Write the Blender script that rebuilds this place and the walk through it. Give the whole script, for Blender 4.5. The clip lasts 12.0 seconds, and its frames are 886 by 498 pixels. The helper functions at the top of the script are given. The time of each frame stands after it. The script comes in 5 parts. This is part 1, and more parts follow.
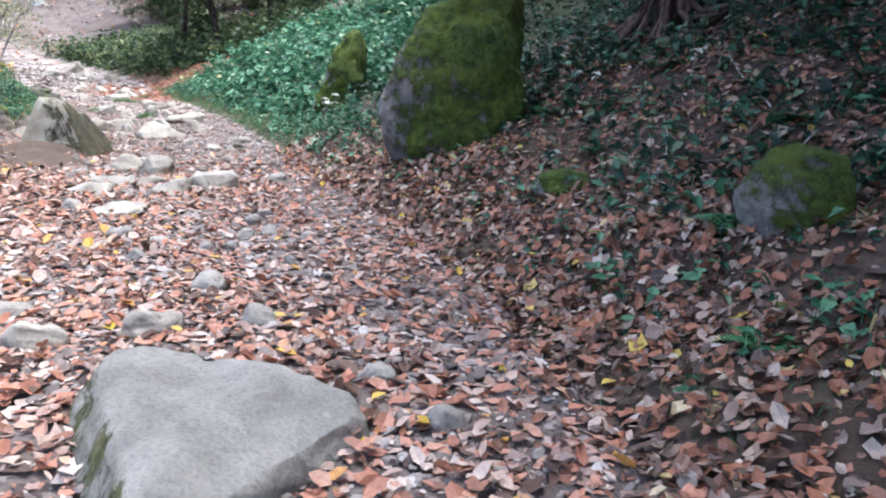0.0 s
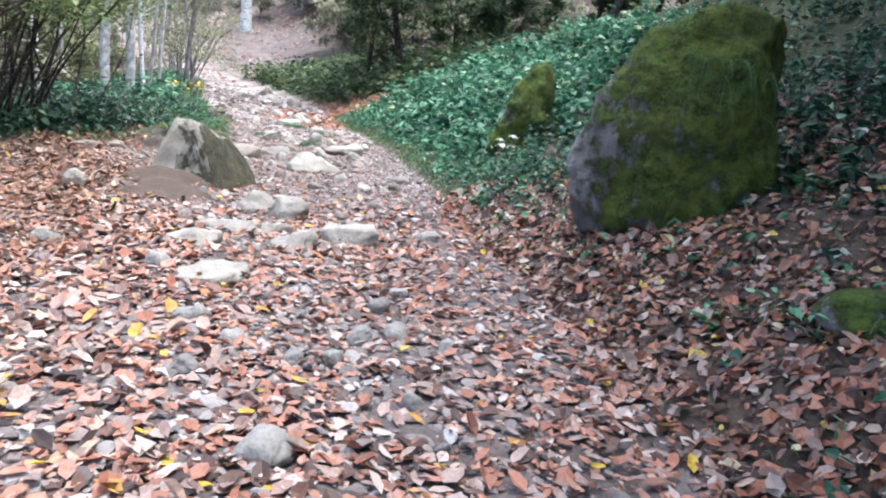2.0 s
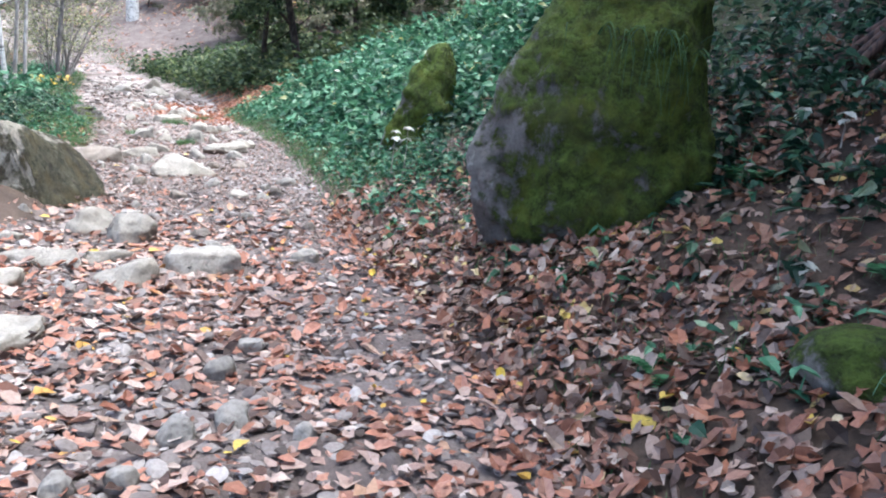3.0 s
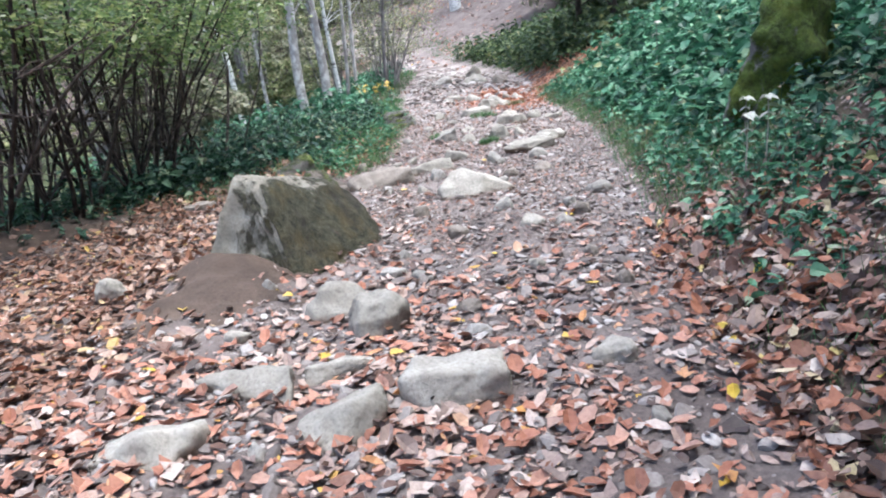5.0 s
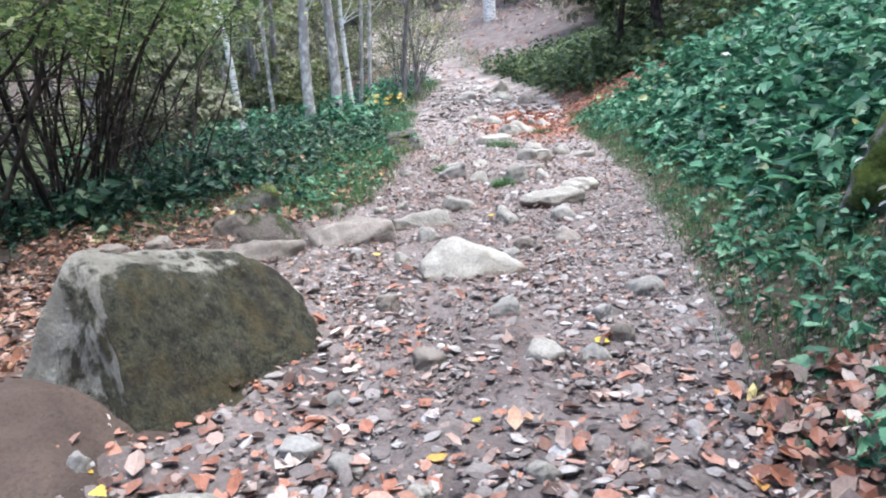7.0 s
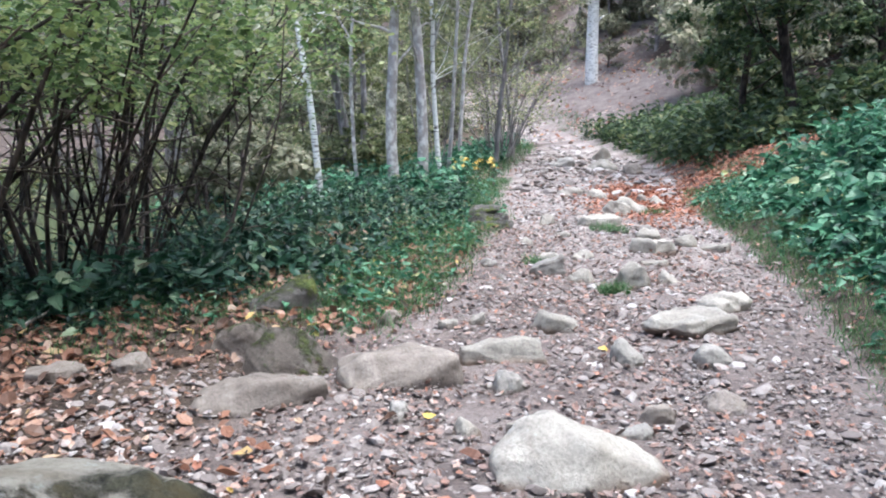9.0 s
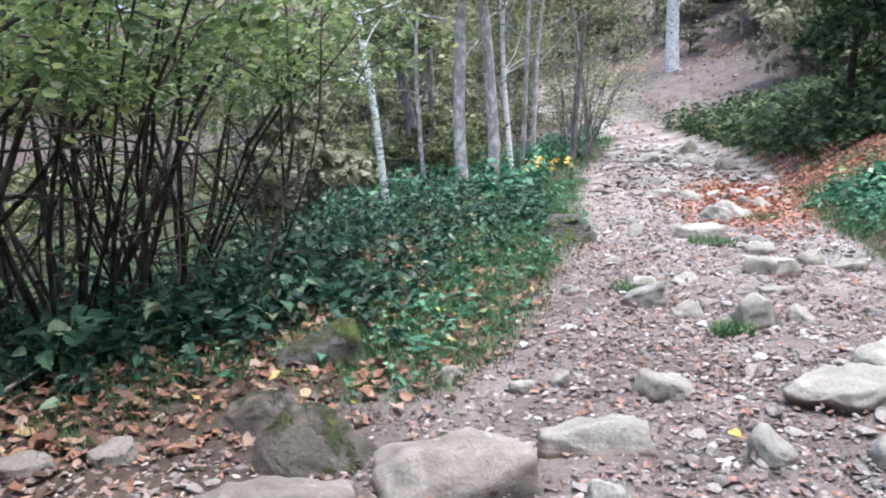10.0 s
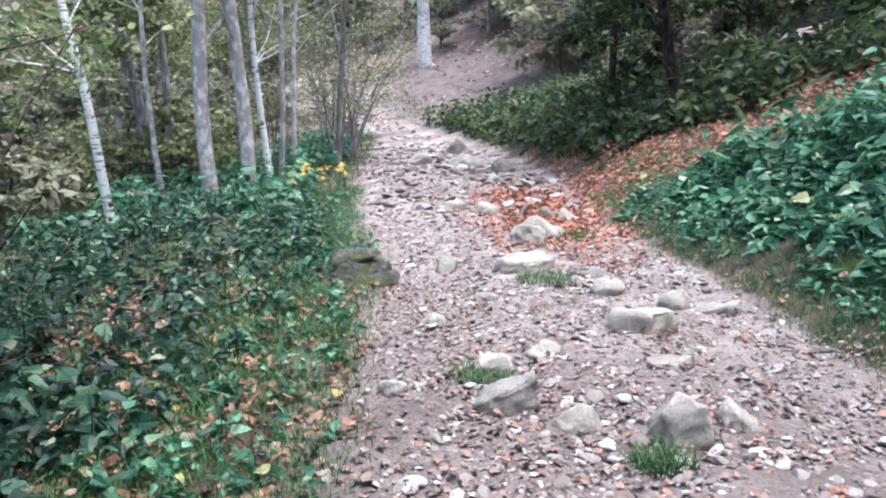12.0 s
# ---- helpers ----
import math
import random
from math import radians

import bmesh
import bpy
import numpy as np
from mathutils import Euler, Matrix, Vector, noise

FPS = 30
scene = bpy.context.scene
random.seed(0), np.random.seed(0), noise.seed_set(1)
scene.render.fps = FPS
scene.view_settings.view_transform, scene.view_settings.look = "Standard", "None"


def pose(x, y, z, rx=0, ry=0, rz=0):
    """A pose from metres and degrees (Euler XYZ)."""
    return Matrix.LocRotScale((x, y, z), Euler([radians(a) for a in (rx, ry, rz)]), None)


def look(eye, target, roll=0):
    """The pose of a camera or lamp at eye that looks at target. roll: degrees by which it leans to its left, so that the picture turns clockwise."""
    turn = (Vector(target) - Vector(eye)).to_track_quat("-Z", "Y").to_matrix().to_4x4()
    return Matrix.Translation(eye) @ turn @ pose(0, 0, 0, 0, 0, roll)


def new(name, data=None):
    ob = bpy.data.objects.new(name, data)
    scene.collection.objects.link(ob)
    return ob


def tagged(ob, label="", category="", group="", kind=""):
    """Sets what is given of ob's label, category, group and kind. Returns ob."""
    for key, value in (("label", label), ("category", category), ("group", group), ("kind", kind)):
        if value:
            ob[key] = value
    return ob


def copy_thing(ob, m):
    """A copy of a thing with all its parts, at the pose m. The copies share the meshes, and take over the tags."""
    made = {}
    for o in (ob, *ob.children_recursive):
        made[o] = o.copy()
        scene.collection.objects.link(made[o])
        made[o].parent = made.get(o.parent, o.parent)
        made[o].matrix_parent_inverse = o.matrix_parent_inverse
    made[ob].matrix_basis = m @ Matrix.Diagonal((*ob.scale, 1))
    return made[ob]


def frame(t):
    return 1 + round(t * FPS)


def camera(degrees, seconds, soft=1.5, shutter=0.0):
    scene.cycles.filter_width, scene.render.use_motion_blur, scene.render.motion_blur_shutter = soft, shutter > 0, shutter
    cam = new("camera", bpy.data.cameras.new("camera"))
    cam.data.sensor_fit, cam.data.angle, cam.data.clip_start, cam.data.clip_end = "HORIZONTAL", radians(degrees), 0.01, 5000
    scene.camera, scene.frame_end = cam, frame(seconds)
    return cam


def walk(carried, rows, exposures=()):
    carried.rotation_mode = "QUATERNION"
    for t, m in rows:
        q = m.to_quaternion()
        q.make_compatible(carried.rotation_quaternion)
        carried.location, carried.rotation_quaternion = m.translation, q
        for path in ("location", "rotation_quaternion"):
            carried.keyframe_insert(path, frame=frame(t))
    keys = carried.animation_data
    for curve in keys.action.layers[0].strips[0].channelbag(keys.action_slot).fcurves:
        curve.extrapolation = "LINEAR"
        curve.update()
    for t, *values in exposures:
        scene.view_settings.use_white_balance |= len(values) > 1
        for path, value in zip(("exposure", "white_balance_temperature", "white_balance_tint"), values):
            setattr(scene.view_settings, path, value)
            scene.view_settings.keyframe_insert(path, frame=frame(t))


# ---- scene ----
cam = camera(61.9, 12.0, soft=2.0)
PATH = [
    (0, (0.078, 0.056, 1.448), (0.055, 1.992, 0.947), 3.4),
    (0.5, (-0.001, 0.588, 1.434), (-0.221, 2.519, 0.962), 7.8),
    (1, (-0.04, 1.145, 1.412), (-0.477, 3.042, 0.953), -2.0),
    (1.5, (-0.097, 1.669, 1.359), (-0.417, 3.59, 0.901), 4.7),
    (2, (-0.26, 2.067, 1.388), (-0.726, 3.962, 0.948), 6.5),
    (2.5, (-0.293, 2.647, 1.45), (-0.904, 4.495, 0.992), 0.7),
    (3, (-0.285, 3.202, 1.383), (-0.531, 5.136, 0.933), 5.1),
    (3.5, (-0.349, 3.779, 1.396), (-0.865, 5.662, 0.963), 0.3),
    (3.7, (-0.381, 3.977, 1.416), (-1.075, 5.806, 0.998), -1.7),
    (5.3, (-0.901, 5.559, 1.472), (-2.013, 7.118, 0.892), -7.2),
    (5.5, (-0.98, 5.706, 1.434), (-2.111, 7.244, 0.839), -6.9),
    (6, (-1.257, 6.177, 1.47), (-2.387, 7.755, 0.986), -2.5),
    (6.5, (-1.426, 6.713, 1.542), (-2.638, 8.228, 1.056), -5.6),
    (7, (-1.724, 7.214, 1.517), (-2.851, 8.783, 0.997), -2.5),
    (7.5, (-2.111, 7.623, 1.678), (-3.365, 9.145, 1.348), 1.6),
    (7.7, (-2.156, 7.748, 1.639), (-3.434, 9.246, 1.287), -1.2),
    (9.3, (-3.168, 9.132, 1.519), (-4.507, 10.572, 1.151), -0.5),
    (9.5, (-3.338, 9.335, 1.547), (-4.722, 10.723, 1.149), -4.1),
    (10, (-3.676, 9.703, 1.567), (-5.143, 11.009, 1.195), -2.2),
    (10.5, (-4.187, 10.035, 1.597), (-5.61, 11.394, 1.236), -2.1),
    (11, (-4.613, 10.414, 1.559), (-6.027, 11.778, 1.183), -7.0),
    (11.5, (-4.882, 10.824, 1.542), (-6.156, 12.302, 1.099), -3.8),
    (12, (-5.344, 11.293, 1.618), (-6.3, 13.001, 1.208), -1.5),
]
walk(cam, [(t, look(eye, target, roll)) for t, eye, target, roll in PATH], [(0, 2.05, 5650, 6), (3.7, 2.0, 5550, 5), (5.5, 1.7, 5500, 5), (7.5, 1.75, 5450, 5), (9.5, 1.68, 5500, 6), (12, 1.75, 5500, 9)])

# ---- world, sun ----
SUN_ELEV, SUN_TURN = radians(79), radians(68)
world = bpy.data.worlds.new("sky")
scene.world = world
world.use_nodes = True
wt = world.node_tree
sky = wt.nodes.new("ShaderNodeTexSky")
sky.sky_type, sky.sun_disc = "NISHITA", False
sky.sun_elevation, sky.sun_rotation = SUN_ELEV, SUN_TURN
sky.air_density, sky.dust_density, sky.ozone_density = 0.8, 6.0, 0.4
wt.links.new(sky.outputs[0], wt.nodes["Background"].inputs[0])
wt.nodes["Background"].inputs[1].default_value = 0.15
sun = new("sun", bpy.data.lights.new("sun", "SUN"))
sun.data.energy, sun.data.angle, sun.data.color = 1.25, radians(28), (1.0, 0.96, 0.9)
sun.matrix_world = look((0, 0, 30), (30 * -math.sin(SUN_TURN) / math.tan(SUN_ELEV), 30 * -math.cos(SUN_TURN) / math.tan(SUN_ELEV), 0))

# ---- materials ----
rng = np.random.default_rng(7)


def blank(name, rough=0.8):
    m = bpy.data.materials.new(name)
    m.use_nodes = True
    t = m.node_tree
    b = t.nodes["Principled BSDF"]
    b.inputs["Roughness"].default_value = rough
    b.inputs["Specular IOR Level"].default_value = 0.3
    return m, t, b


def ramp(t, source, stops, constant=False):
    r = t.nodes.new("ShaderNodeValToRGB")
    if constant:
        r.color_ramp.interpolation = "CONSTANT"
    e = r.color_ramp.elements
    while len(e) < len(stops):
        e.new(0.5)
    for k, (p, c) in zip(e, stops):
        k.position, k.color = p, (*c, 1)
    t.links.new(source, r.inputs[0])
    return r.outputs[0]


def noise_of(t, scale, detail=6, rough=0.6, where="Object", warp=0.0):
    c = t.nodes.new("ShaderNodeTexCoord")
    n = t.nodes.new("ShaderNodeTexNoise")
    n.inputs["Scale"].default_value, n.inputs["Detail"].default_value, n.inputs["Roughness"].default_value = scale, detail, rough
    n.inputs["Distortion"].default_value = warp
    t.links.new(c.outputs[where], n.inputs["Vector"])
    return n.outputs["Fac"]


def mix(t, fac, a, b, mode="MIX"):
    n = t.nodes.new("ShaderNodeMix")
    n.data_type, n.blend_type = "RGBA", mode
    for k, v in ((0, fac), (6, a), (7, b)):
        if isinstance(v, (int, float)):
            n.inputs[k].default_value = v
        elif isinstance(v, tuple):
            n.inputs[k].default_value = (*v, 1)
        else:
            t.links.new(v, n.inputs[k])
    return n.outputs[2]


def calc(t, op, a, b=0.0, clamp=False):
    n = t.nodes.new("ShaderNodeMath")
    n.operation, n.use_clamp = op, clamp
    for k, v in ((0, a), (1, b)):
        if isinstance(v, (int, float)):
            n.inputs[k].default_value = v
        else:
            t.links.new(v, n.inputs[k])
    return n.outputs[0]


def span(t, v, lo, hi):
    n = t.nodes.new("ShaderNodeMapRange")
    n.interpolation_type = "SMOOTHSTEP"
    n.inputs[1].default_value, n.inputs[2].default_value = lo, hi
    t.links.new(v, n.inputs[0])
    return n.outputs[0]


def bump(t, b, height, strength=0.5, far=0.02):
    n = t.nodes.new("ShaderNodeBump")
    n.inputs["Strength"].default_value, n.inputs["Distance"].default_value = strength, far
    t.links.new(height, n.inputs["Height"])
    t.links.new(n.outputs[0], b.inputs["Normal"])


def leaf_mat(name, stops, rough=0.55, thin=0.25):
    """Leaves: every leaf its own colour out of the ramp, light shining through a little."""
    m, t, b = blank(name, rough)
    g = t.nodes.new("ShaderNodeNewGeometry")
    col = ramp(t, g.outputs["Random Per Island"], stops)
    spots = ramp(t, noise_of(t, 60, 4), [(0.3, (0.55, 0.5, 0.5)), (0.6, (1, 1, 1))])
    col = mix(t, 0.6, col, spots, "MULTIPLY")
    t.links.new(col, b.inputs["Base Color"])
    if thin:
        tr = t.nodes.new("ShaderNodeBsdfTranslucent")
        t.links.new(col, tr.inputs[0])
        ms = t.nodes.new("ShaderNodeMixShader")
        ms.inputs[0].default_value = thin
        t.links.new(b.outputs[0], ms.inputs[1])
        t.links.new(tr.outputs[0], ms.inputs[2])
        t.links.new(ms.outputs[0], t.nodes["Material Output"].inputs[0])
    return m


def rock_mat(name, dark, mid, light, moss=0.0, moss_col=(0.06, 0.085, 0.02), soil=None, lichen=0.3, grain=1.0, side=0.0, cap=0.10, bare=None):
    """Weathered stone: blotches, speckle, pale lichen, and moss or earth where asked."""
    m, t, b = blank(name, 0.85)
    big = noise_of(t, 2.2 * grain, 5, 0.6, warp=0.6)
    col = ramp(t, big, [(0.3, dark), (0.5, mid), (0.72, light)])
    rnd = t.nodes.new("ShaderNodeObjectInfo").outputs["Random"]
    col = mix(t, 1.0, col, ramp(t, rnd, [(0, (0.72, 0.70, 0.68)), (0.5, (0.90, 0.88, 0.855)), (1, (1.04, 1.02, 1.0))]), "MULTIPLY")
    fine = noise_of(t, 55 * grain, 8, 0.7)
    col = mix(t, 0.55, col, ramp(t, fine, [(0.32, (0.45, 0.43, 0.42)), (0.5, (1, 1, 1)), (0.7, (1.3, 1.3, 1.3))]), "MULTIPLY")
    lich = span(t, noise_of(t, 7 * grain, 6, 0.75), 0.6, 0.68)
    col = mix(t, calc(t, "MULTIPLY", lich, lichen), col, (0.52, 0.54, 0.50))
    if soil:
        z = t.nodes.new("ShaderNodeSeparateXYZ")
        t.links.new(t.nodes.new("ShaderNodeTexCoord").outputs["Object"], z.inputs[0])
        edge = calc(t, "ADD", z.outputs[2], calc(t, "MULTIPLY", calc(t, "SUBTRACT", noise_of(t, 4, 5), 0.5), soil[1]))
        low = calc(t, "SUBTRACT", 1.0, span(t, edge, soil[0] - 0.03, soil[0] + 0.03))
        col = mix(t, calc(t, "MULTIPLY", low, 0.92), col, mix(t, fine, (0.11, 0.075, 0.055), (0.19, 0.13, 0.10)))
    if moss:
        n = t.nodes.new("ShaderNodeSeparateXYZ")
        t.links.new(t.nodes.new("ShaderNodeTexCoord").outputs["Normal"], n.inputs[0])
        k = calc(t, "ADD", noise_of(t, 2.6 * grain, 9, 0.72, warp=0.3), calc(t, "MULTIPLY", n.outputs[2], cap))
        k = calc(t, "ADD", k, calc(t, "MULTIPLY", n.outputs[0], side))
        if bare is not None:
            at = t.nodes.new("ShaderNodeSeparateXYZ")
            t.links.new(t.nodes.new("ShaderNodeTexCoord").outputs["Object"], at.inputs[0])
            k = calc(t, "SUBTRACT", k, calc(t, "MULTIPLY", 0.22, calc(t, "SUBTRACT", 1.0, span(t, at.outputs[0], bare - 0.3, bare + 0.3))))
        k = span(t, k, 0.72 - 0.4 * moss, 0.82 - 0.4 * moss)
        clump = noise_of(t, 13, 6, 0.7, warp=0.4)
        tuft = mix(t, span(t, calc(t, "ADD", calc(t, "MULTIPLY", clump, 0.6), calc(t, "MULTIPLY", noise_of(t, 60, 5, 0.75), 0.4)), 0.36, 0.64), tuple(c * 0.25 for c in moss_col), tuple(c * 1.9 for c in moss_col))
        tuft = mix(t, calc(t, "MULTIPLY", span(t, noise_of(t, 4, 6, 0.7), 0.45, 0.7), 0.7), tuft, tuple(c * f for c, f in zip(moss_col, (1.9, 1.5, 0.9))))
        tuft = mix(t, calc(t, "MULTIPLY", span(t, noise_of(t, 2.0, 6, 0.7, warp=1.0), 0.52, 0.68), 0.75), tuft, tuple(c * f for c, f in zip(moss_col, (0.55, 0.45, 0.6))))
        col = mix(t, k, col, tuft)
        bump(t, b, calc(t, "ADD", calc(t, "MULTIPLY", noise_of(t, 30, 8, 0.75), 1.0), calc(t, "MULTIPLY", k, calc(t, "ADD", 0.6, calc(t, "MULTIPLY", clump, 1.6)))), 1.0, 0.045)
    else:
        bump(t, b, calc(t, "ADD", fine, calc(t, "MULTIPLY", noise_of(t, 12, 6), 2.0)), 0.6, 0.015)
    t.links.new(col, b.inputs["Base Color"])
    return m


def bark_mat(name, base, mark, scale=(6, 6, 1.2), fit=(0.45, 0.6)):
    m, t, b = blank(name, 0.85)
    c, mp = t.nodes.new("ShaderNodeTexCoord"), t.nodes.new("ShaderNodeMapping")
    mp.inputs["Scale"].default_value = scale
    n = t.nodes.new("ShaderNodeTexNoise")
    n.inputs["Scale"].default_value, n.inputs["Detail"].default_value = 3, 6
    t.links.new(c.outputs["Object"], mp.inputs[0])
    t.links.new(mp.outputs[0], n.inputs[0])
    col = ramp(t, n.outputs["Fac"], [(fit[0], mark), (fit[1], base)])
    col = mix(t, 0.5, col, ramp(t, noise_of(t, 3, 5), [(0.3, (0.5, 0.5, 0.48)), (0.7, (1.1, 1.1, 1.1))]), "MULTIPLY")
    t.links.new(col, b.inputs["Base Color"])
    bump(t, b, n.outputs["Fac"], 0.6, 0.01)
    return m


LITTER = leaf_mat("fallen_leaf", [(0, (0.055, 0.04, 0.036)), (0.14, (0.15, 0.085, 0.062)), (0.30, (0.32, 0.14, 0.09)), (0.45, (0.44, 0.205, 0.135)), (0.58, (0.47, 0.27, 0.20)),
                                  (0.70, (0.27, 0.205, 0.18)), (0.82, (0.46, 0.33, 0.27)), (0.94, (0.56, 0.48, 0.43)), (0.985, (0.50, 0.24, 0.09)), (1, (0.60, 0.45, 0.05))], 0.5, 0.1)
# damp brown bank leaves, darkened further to carry the boughs' shade in their colour
BANK_LITTER = leaf_mat("damp_shaded_leaf", [(0, (0.035, 0.025, 0.022)), (0.2, (0.10, 0.06, 0.045)), (0.42, (0.25, 0.11, 0.07)), (0.6, (0.38, 0.165, 0.095)), (0.74, (0.20, 0.155, 0.135)), (0.88, (0.39, 0.28, 0.22)), (0.97, (0.52, 0.45, 0.39)), (1, (0.58, 0.43, 0.06))], 0.45, 0.1)
FADED_LITTER = leaf_mat("faded_leaf", [(0, (0.07, 0.055, 0.05)), (0.25, (0.17, 0.125, 0.11)), (0.45, (0.24, 0.165, 0.14)), (0.62, (0.21, 0.175, 0.16)), (0.82, (0.33, 0.16, 0.105)), (0.95, (0.36, 0.29, 0.255)), (1, (0.48, 0.43, 0.40))], 0.5, 0.1)
# brown leaves for shaded ground, part of that shade held in the colour
BROWN_LITTER = leaf_mat("brown_shaded_leaf", [(0, (0.045, 0.032, 0.027)), (0.25, (0.12, 0.068, 0.046)), (0.55, (0.24, 0.115, 0.07)), (0.8, (0.31, 0.17, 0.11)), (0.95, (0.38, 0.28, 0.22)), (1, (0.46, 0.32, 0.08))], 0.5, 0.1)
RED_LITTER = leaf_mat("fallen_leaf_russet", [(0, (0.14, 0.06, 0.04)), (0.5, (0.34, 0.13, 0.075)), (1, (0.46, 0.24, 0.16))], 0.55, 0.1)
HERB = leaf_mat("herb_leaf", [(0, (0.02, 0.06, 0.034)), (0.35, (0.05, 0.15, 0.085)), (0.7, (0.10, 0.25, 0.135)), (0.94, (0.19, 0.36, 0.21)), (0.98, (0.35, 0.42, 0.28)), (1, (0.36, 0.33, 0.10))], 0.42, 0.3)
BRAMBLE = leaf_mat("bramble_leaf", [(0, (0.008, 0.024, 0.017)), (0.4, (0.02, 0.058, 0.036)), (0.75, (0.05, 0.12, 0.066)), (0.92, (0.11, 0.19, 0.105)), (0.975, (0.24, 0.29, 0.17)), (0.99, (0.42, 0.40, 0.30)), (1, (0.22, 0.12, 0.07))], 0.42, 0.25)
GRASS = leaf_mat("grass_blade", [(0, (0.035, 0.08, 0.03)), (0.5, (0.07, 0.16, 0.055)), (0.93, (0.12, 0.23, 0.085)), (1, (0.28, 0.26, 0.13))], 0.6, 0.2)
SHRUB_LEAF = leaf_mat("shrub_leaf", [(0, (0.06, 0.10, 0.04)), (0.4, (0.14, 0.21, 0.08)), (0.75, (0.25, 0.33, 0.12)), (0.93, (0.40, 0.43, 0.18)), (1, (0.55, 0.57, 0.46))], 0.38, 0.5)
WOOD_LEAF = leaf_mat("woodland_leaf", [(0, (0.10, 0.13, 0.065)), (0.45, (0.23, 0.265, 0.125)), (0.8, (0.39, 0.41, 0.21)), (0.95, (0.52, 0.50, 0.32)), (1, (0.58, 0.48, 0.25))], 0.5, 0.55)
# pale grey-green far leaves, colour lightened further to offset their shaded crowns
FAR_LEAF = leaf_mat("lightened_woodland_leaf", [(0, (0.14, 0.16, 0.10)), (0.45, (0.28, 0.29, 0.19)), (0.8, (0.40, 0.40, 0.29)), (1, (0.52, 0.47, 0.36))], 0.6, 0.5)
DARK_LEAF = leaf_mat("evergreen_leaf", [(0, (0.012, 0.028, 0.014)), (0.5, (0.03, 0.06, 0.025)), (0.85, (0.06, 0.10, 0.035)), (1, (0.13, 0.15, 0.05))], 0.5, 0.2)
EVERGREEN = leaf_mat("dim_evergreen_leaf", [(0, (0.025, 0.045, 0.024)), (0.5, (0.06, 0.10, 0.045)), (0.85, (0.12, 0.17, 0.065)), (1, (0.24, 0.25, 0.11))], 0.5, 0.4)
PALE_LEAF = leaf_mat("bleached_leaf", [(0, (0.42, 0.44, 0.37)), (1, (0.62, 0.62, 0.55))], 0.6, 0.2)
YELLOW_LEAF = leaf_mat("yellow_leaf", [(0, (0.50, 0.34, 0.06)), (1, (0.66, 0.50, 0.13))], 0.5, 0.2)
FERN = leaf_mat("fern_frond", [(0, (0.04, 0.13, 0.05)), (1, (0.08, 0.22, 0.09))], 0.5, 0.25)
STONE = rock_mat("path_stone", (0.20, 0.19, 0.175), (0.31, 0.295, 0.275), (0.43, 0.42, 0.40), lichen=0.3, soil=(0.01, 0.1))
STONE_PALE = rock_mat("pale_stone", (0.23, 0.21, 0.185), (0.345, 0.325, 0.29), (0.46, 0.44, 0.405), lichen=0.35, soil=(0.015, 0.12))
STONE_BROWN = rock_mat("earthy_stone", (0.13, 0.11, 0.095), (0.24, 0.21, 0.185), (0.37, 0.34, 0.31), lichen=0.25)
STONE_MOSSY = rock_mat("mossy_stone", (0.08, 0.075, 0.07), (0.165, 0.155, 0.145), (0.30, 0.29, 0.28), moss=0.42, moss_col=(0.09, 0.12, 0.035))
CAPPED = rock_mat("moss_capped_stone", (0.13, 0.11, 0.095), (0.22, 0.19, 0.165), (0.34, 0.30, 0.27), moss=0.26, moss_col=(0.075, 0.09, 0.03), lichen=0.2, cap=0.18)
BOULDER = rock_mat("boulder_stone", (0.24, 0.215, 0.17), (0.38, 0.355, 0.30), (0.52, 0.50, 0.45), moss=0.36, moss_col=(0.062, 0.06, 0.038), soil=(0.16, 0.30), lichen=0.5, side=0.3, cap=0.02)
FLAT_ROCK = rock_mat("flat_rock_stone", (0.30, 0.29, 0.265), (0.47, 0.46, 0.43), (0.66, 0.65, 0.61), moss=0.3, moss_col=(0.10, 0.11, 0.05), lichen=0.7, side=-0.3, cap=-0.12)
MOSS_ROCK = rock_mat("moss_covered_stone", (0.15, 0.145, 0.14), (0.30, 0.30, 0.30), (0.50, 0.50, 0.51), moss=0.94, moss_col=(0.066, 0.10, 0.016), lichen=0.5, side=0.1, bare=-0.52)
MUD = rock_mat("bare_mud", (0.06, 0.043, 0.034), (0.095, 0.069, 0.055), (0.14, 0.105, 0.085), lichen=0.0)
PEBBLE = leaf_mat("pebble", [(0, (0.13, 0.108, 0.10)), (0.4, (0.22, 0.19, 0.175)), (0.8, (0.31, 0.28, 0.262)), (1, (0.46, 0.43, 0.41))], 0.8, 0)
BIRCH = bark_mat("birch_bark", (0.82, 0.81, 0.78), (0.15, 0.13, 0.12), (1.5, 1.5, 9), (0.36, 0.45))
GREY_PALE = bark_mat("pale_grey_bark", (0.74, 0.71, 0.68), (0.42, 0.38, 0.36), (3, 3, 2))
GREY_BARK = bark_mat("grey_bark", (0.40, 0.37, 0.36), (0.20, 0.18, 0.18), (4, 4, 1))
DARK_BARK = bark_mat("dark_bark", (0.09, 0.07, 0.06), (0.03, 0.024, 0.022), (5, 5, 2))
TWIG = bark_mat("twig_bark", (0.15, 0.115, 0.10), (0.06, 0.047, 0.042), (6, 6, 2))
ROOT = bark_mat("root_bark", (0.12, 0.07, 0.055), (0.04, 0.028, 0.025), (9, 9, 1.5))
DEADWOOD = bark_mat("dead_wood", (0.48, 0.44, 0.40), (0.22, 0.19, 0.17), (6, 6, 1))

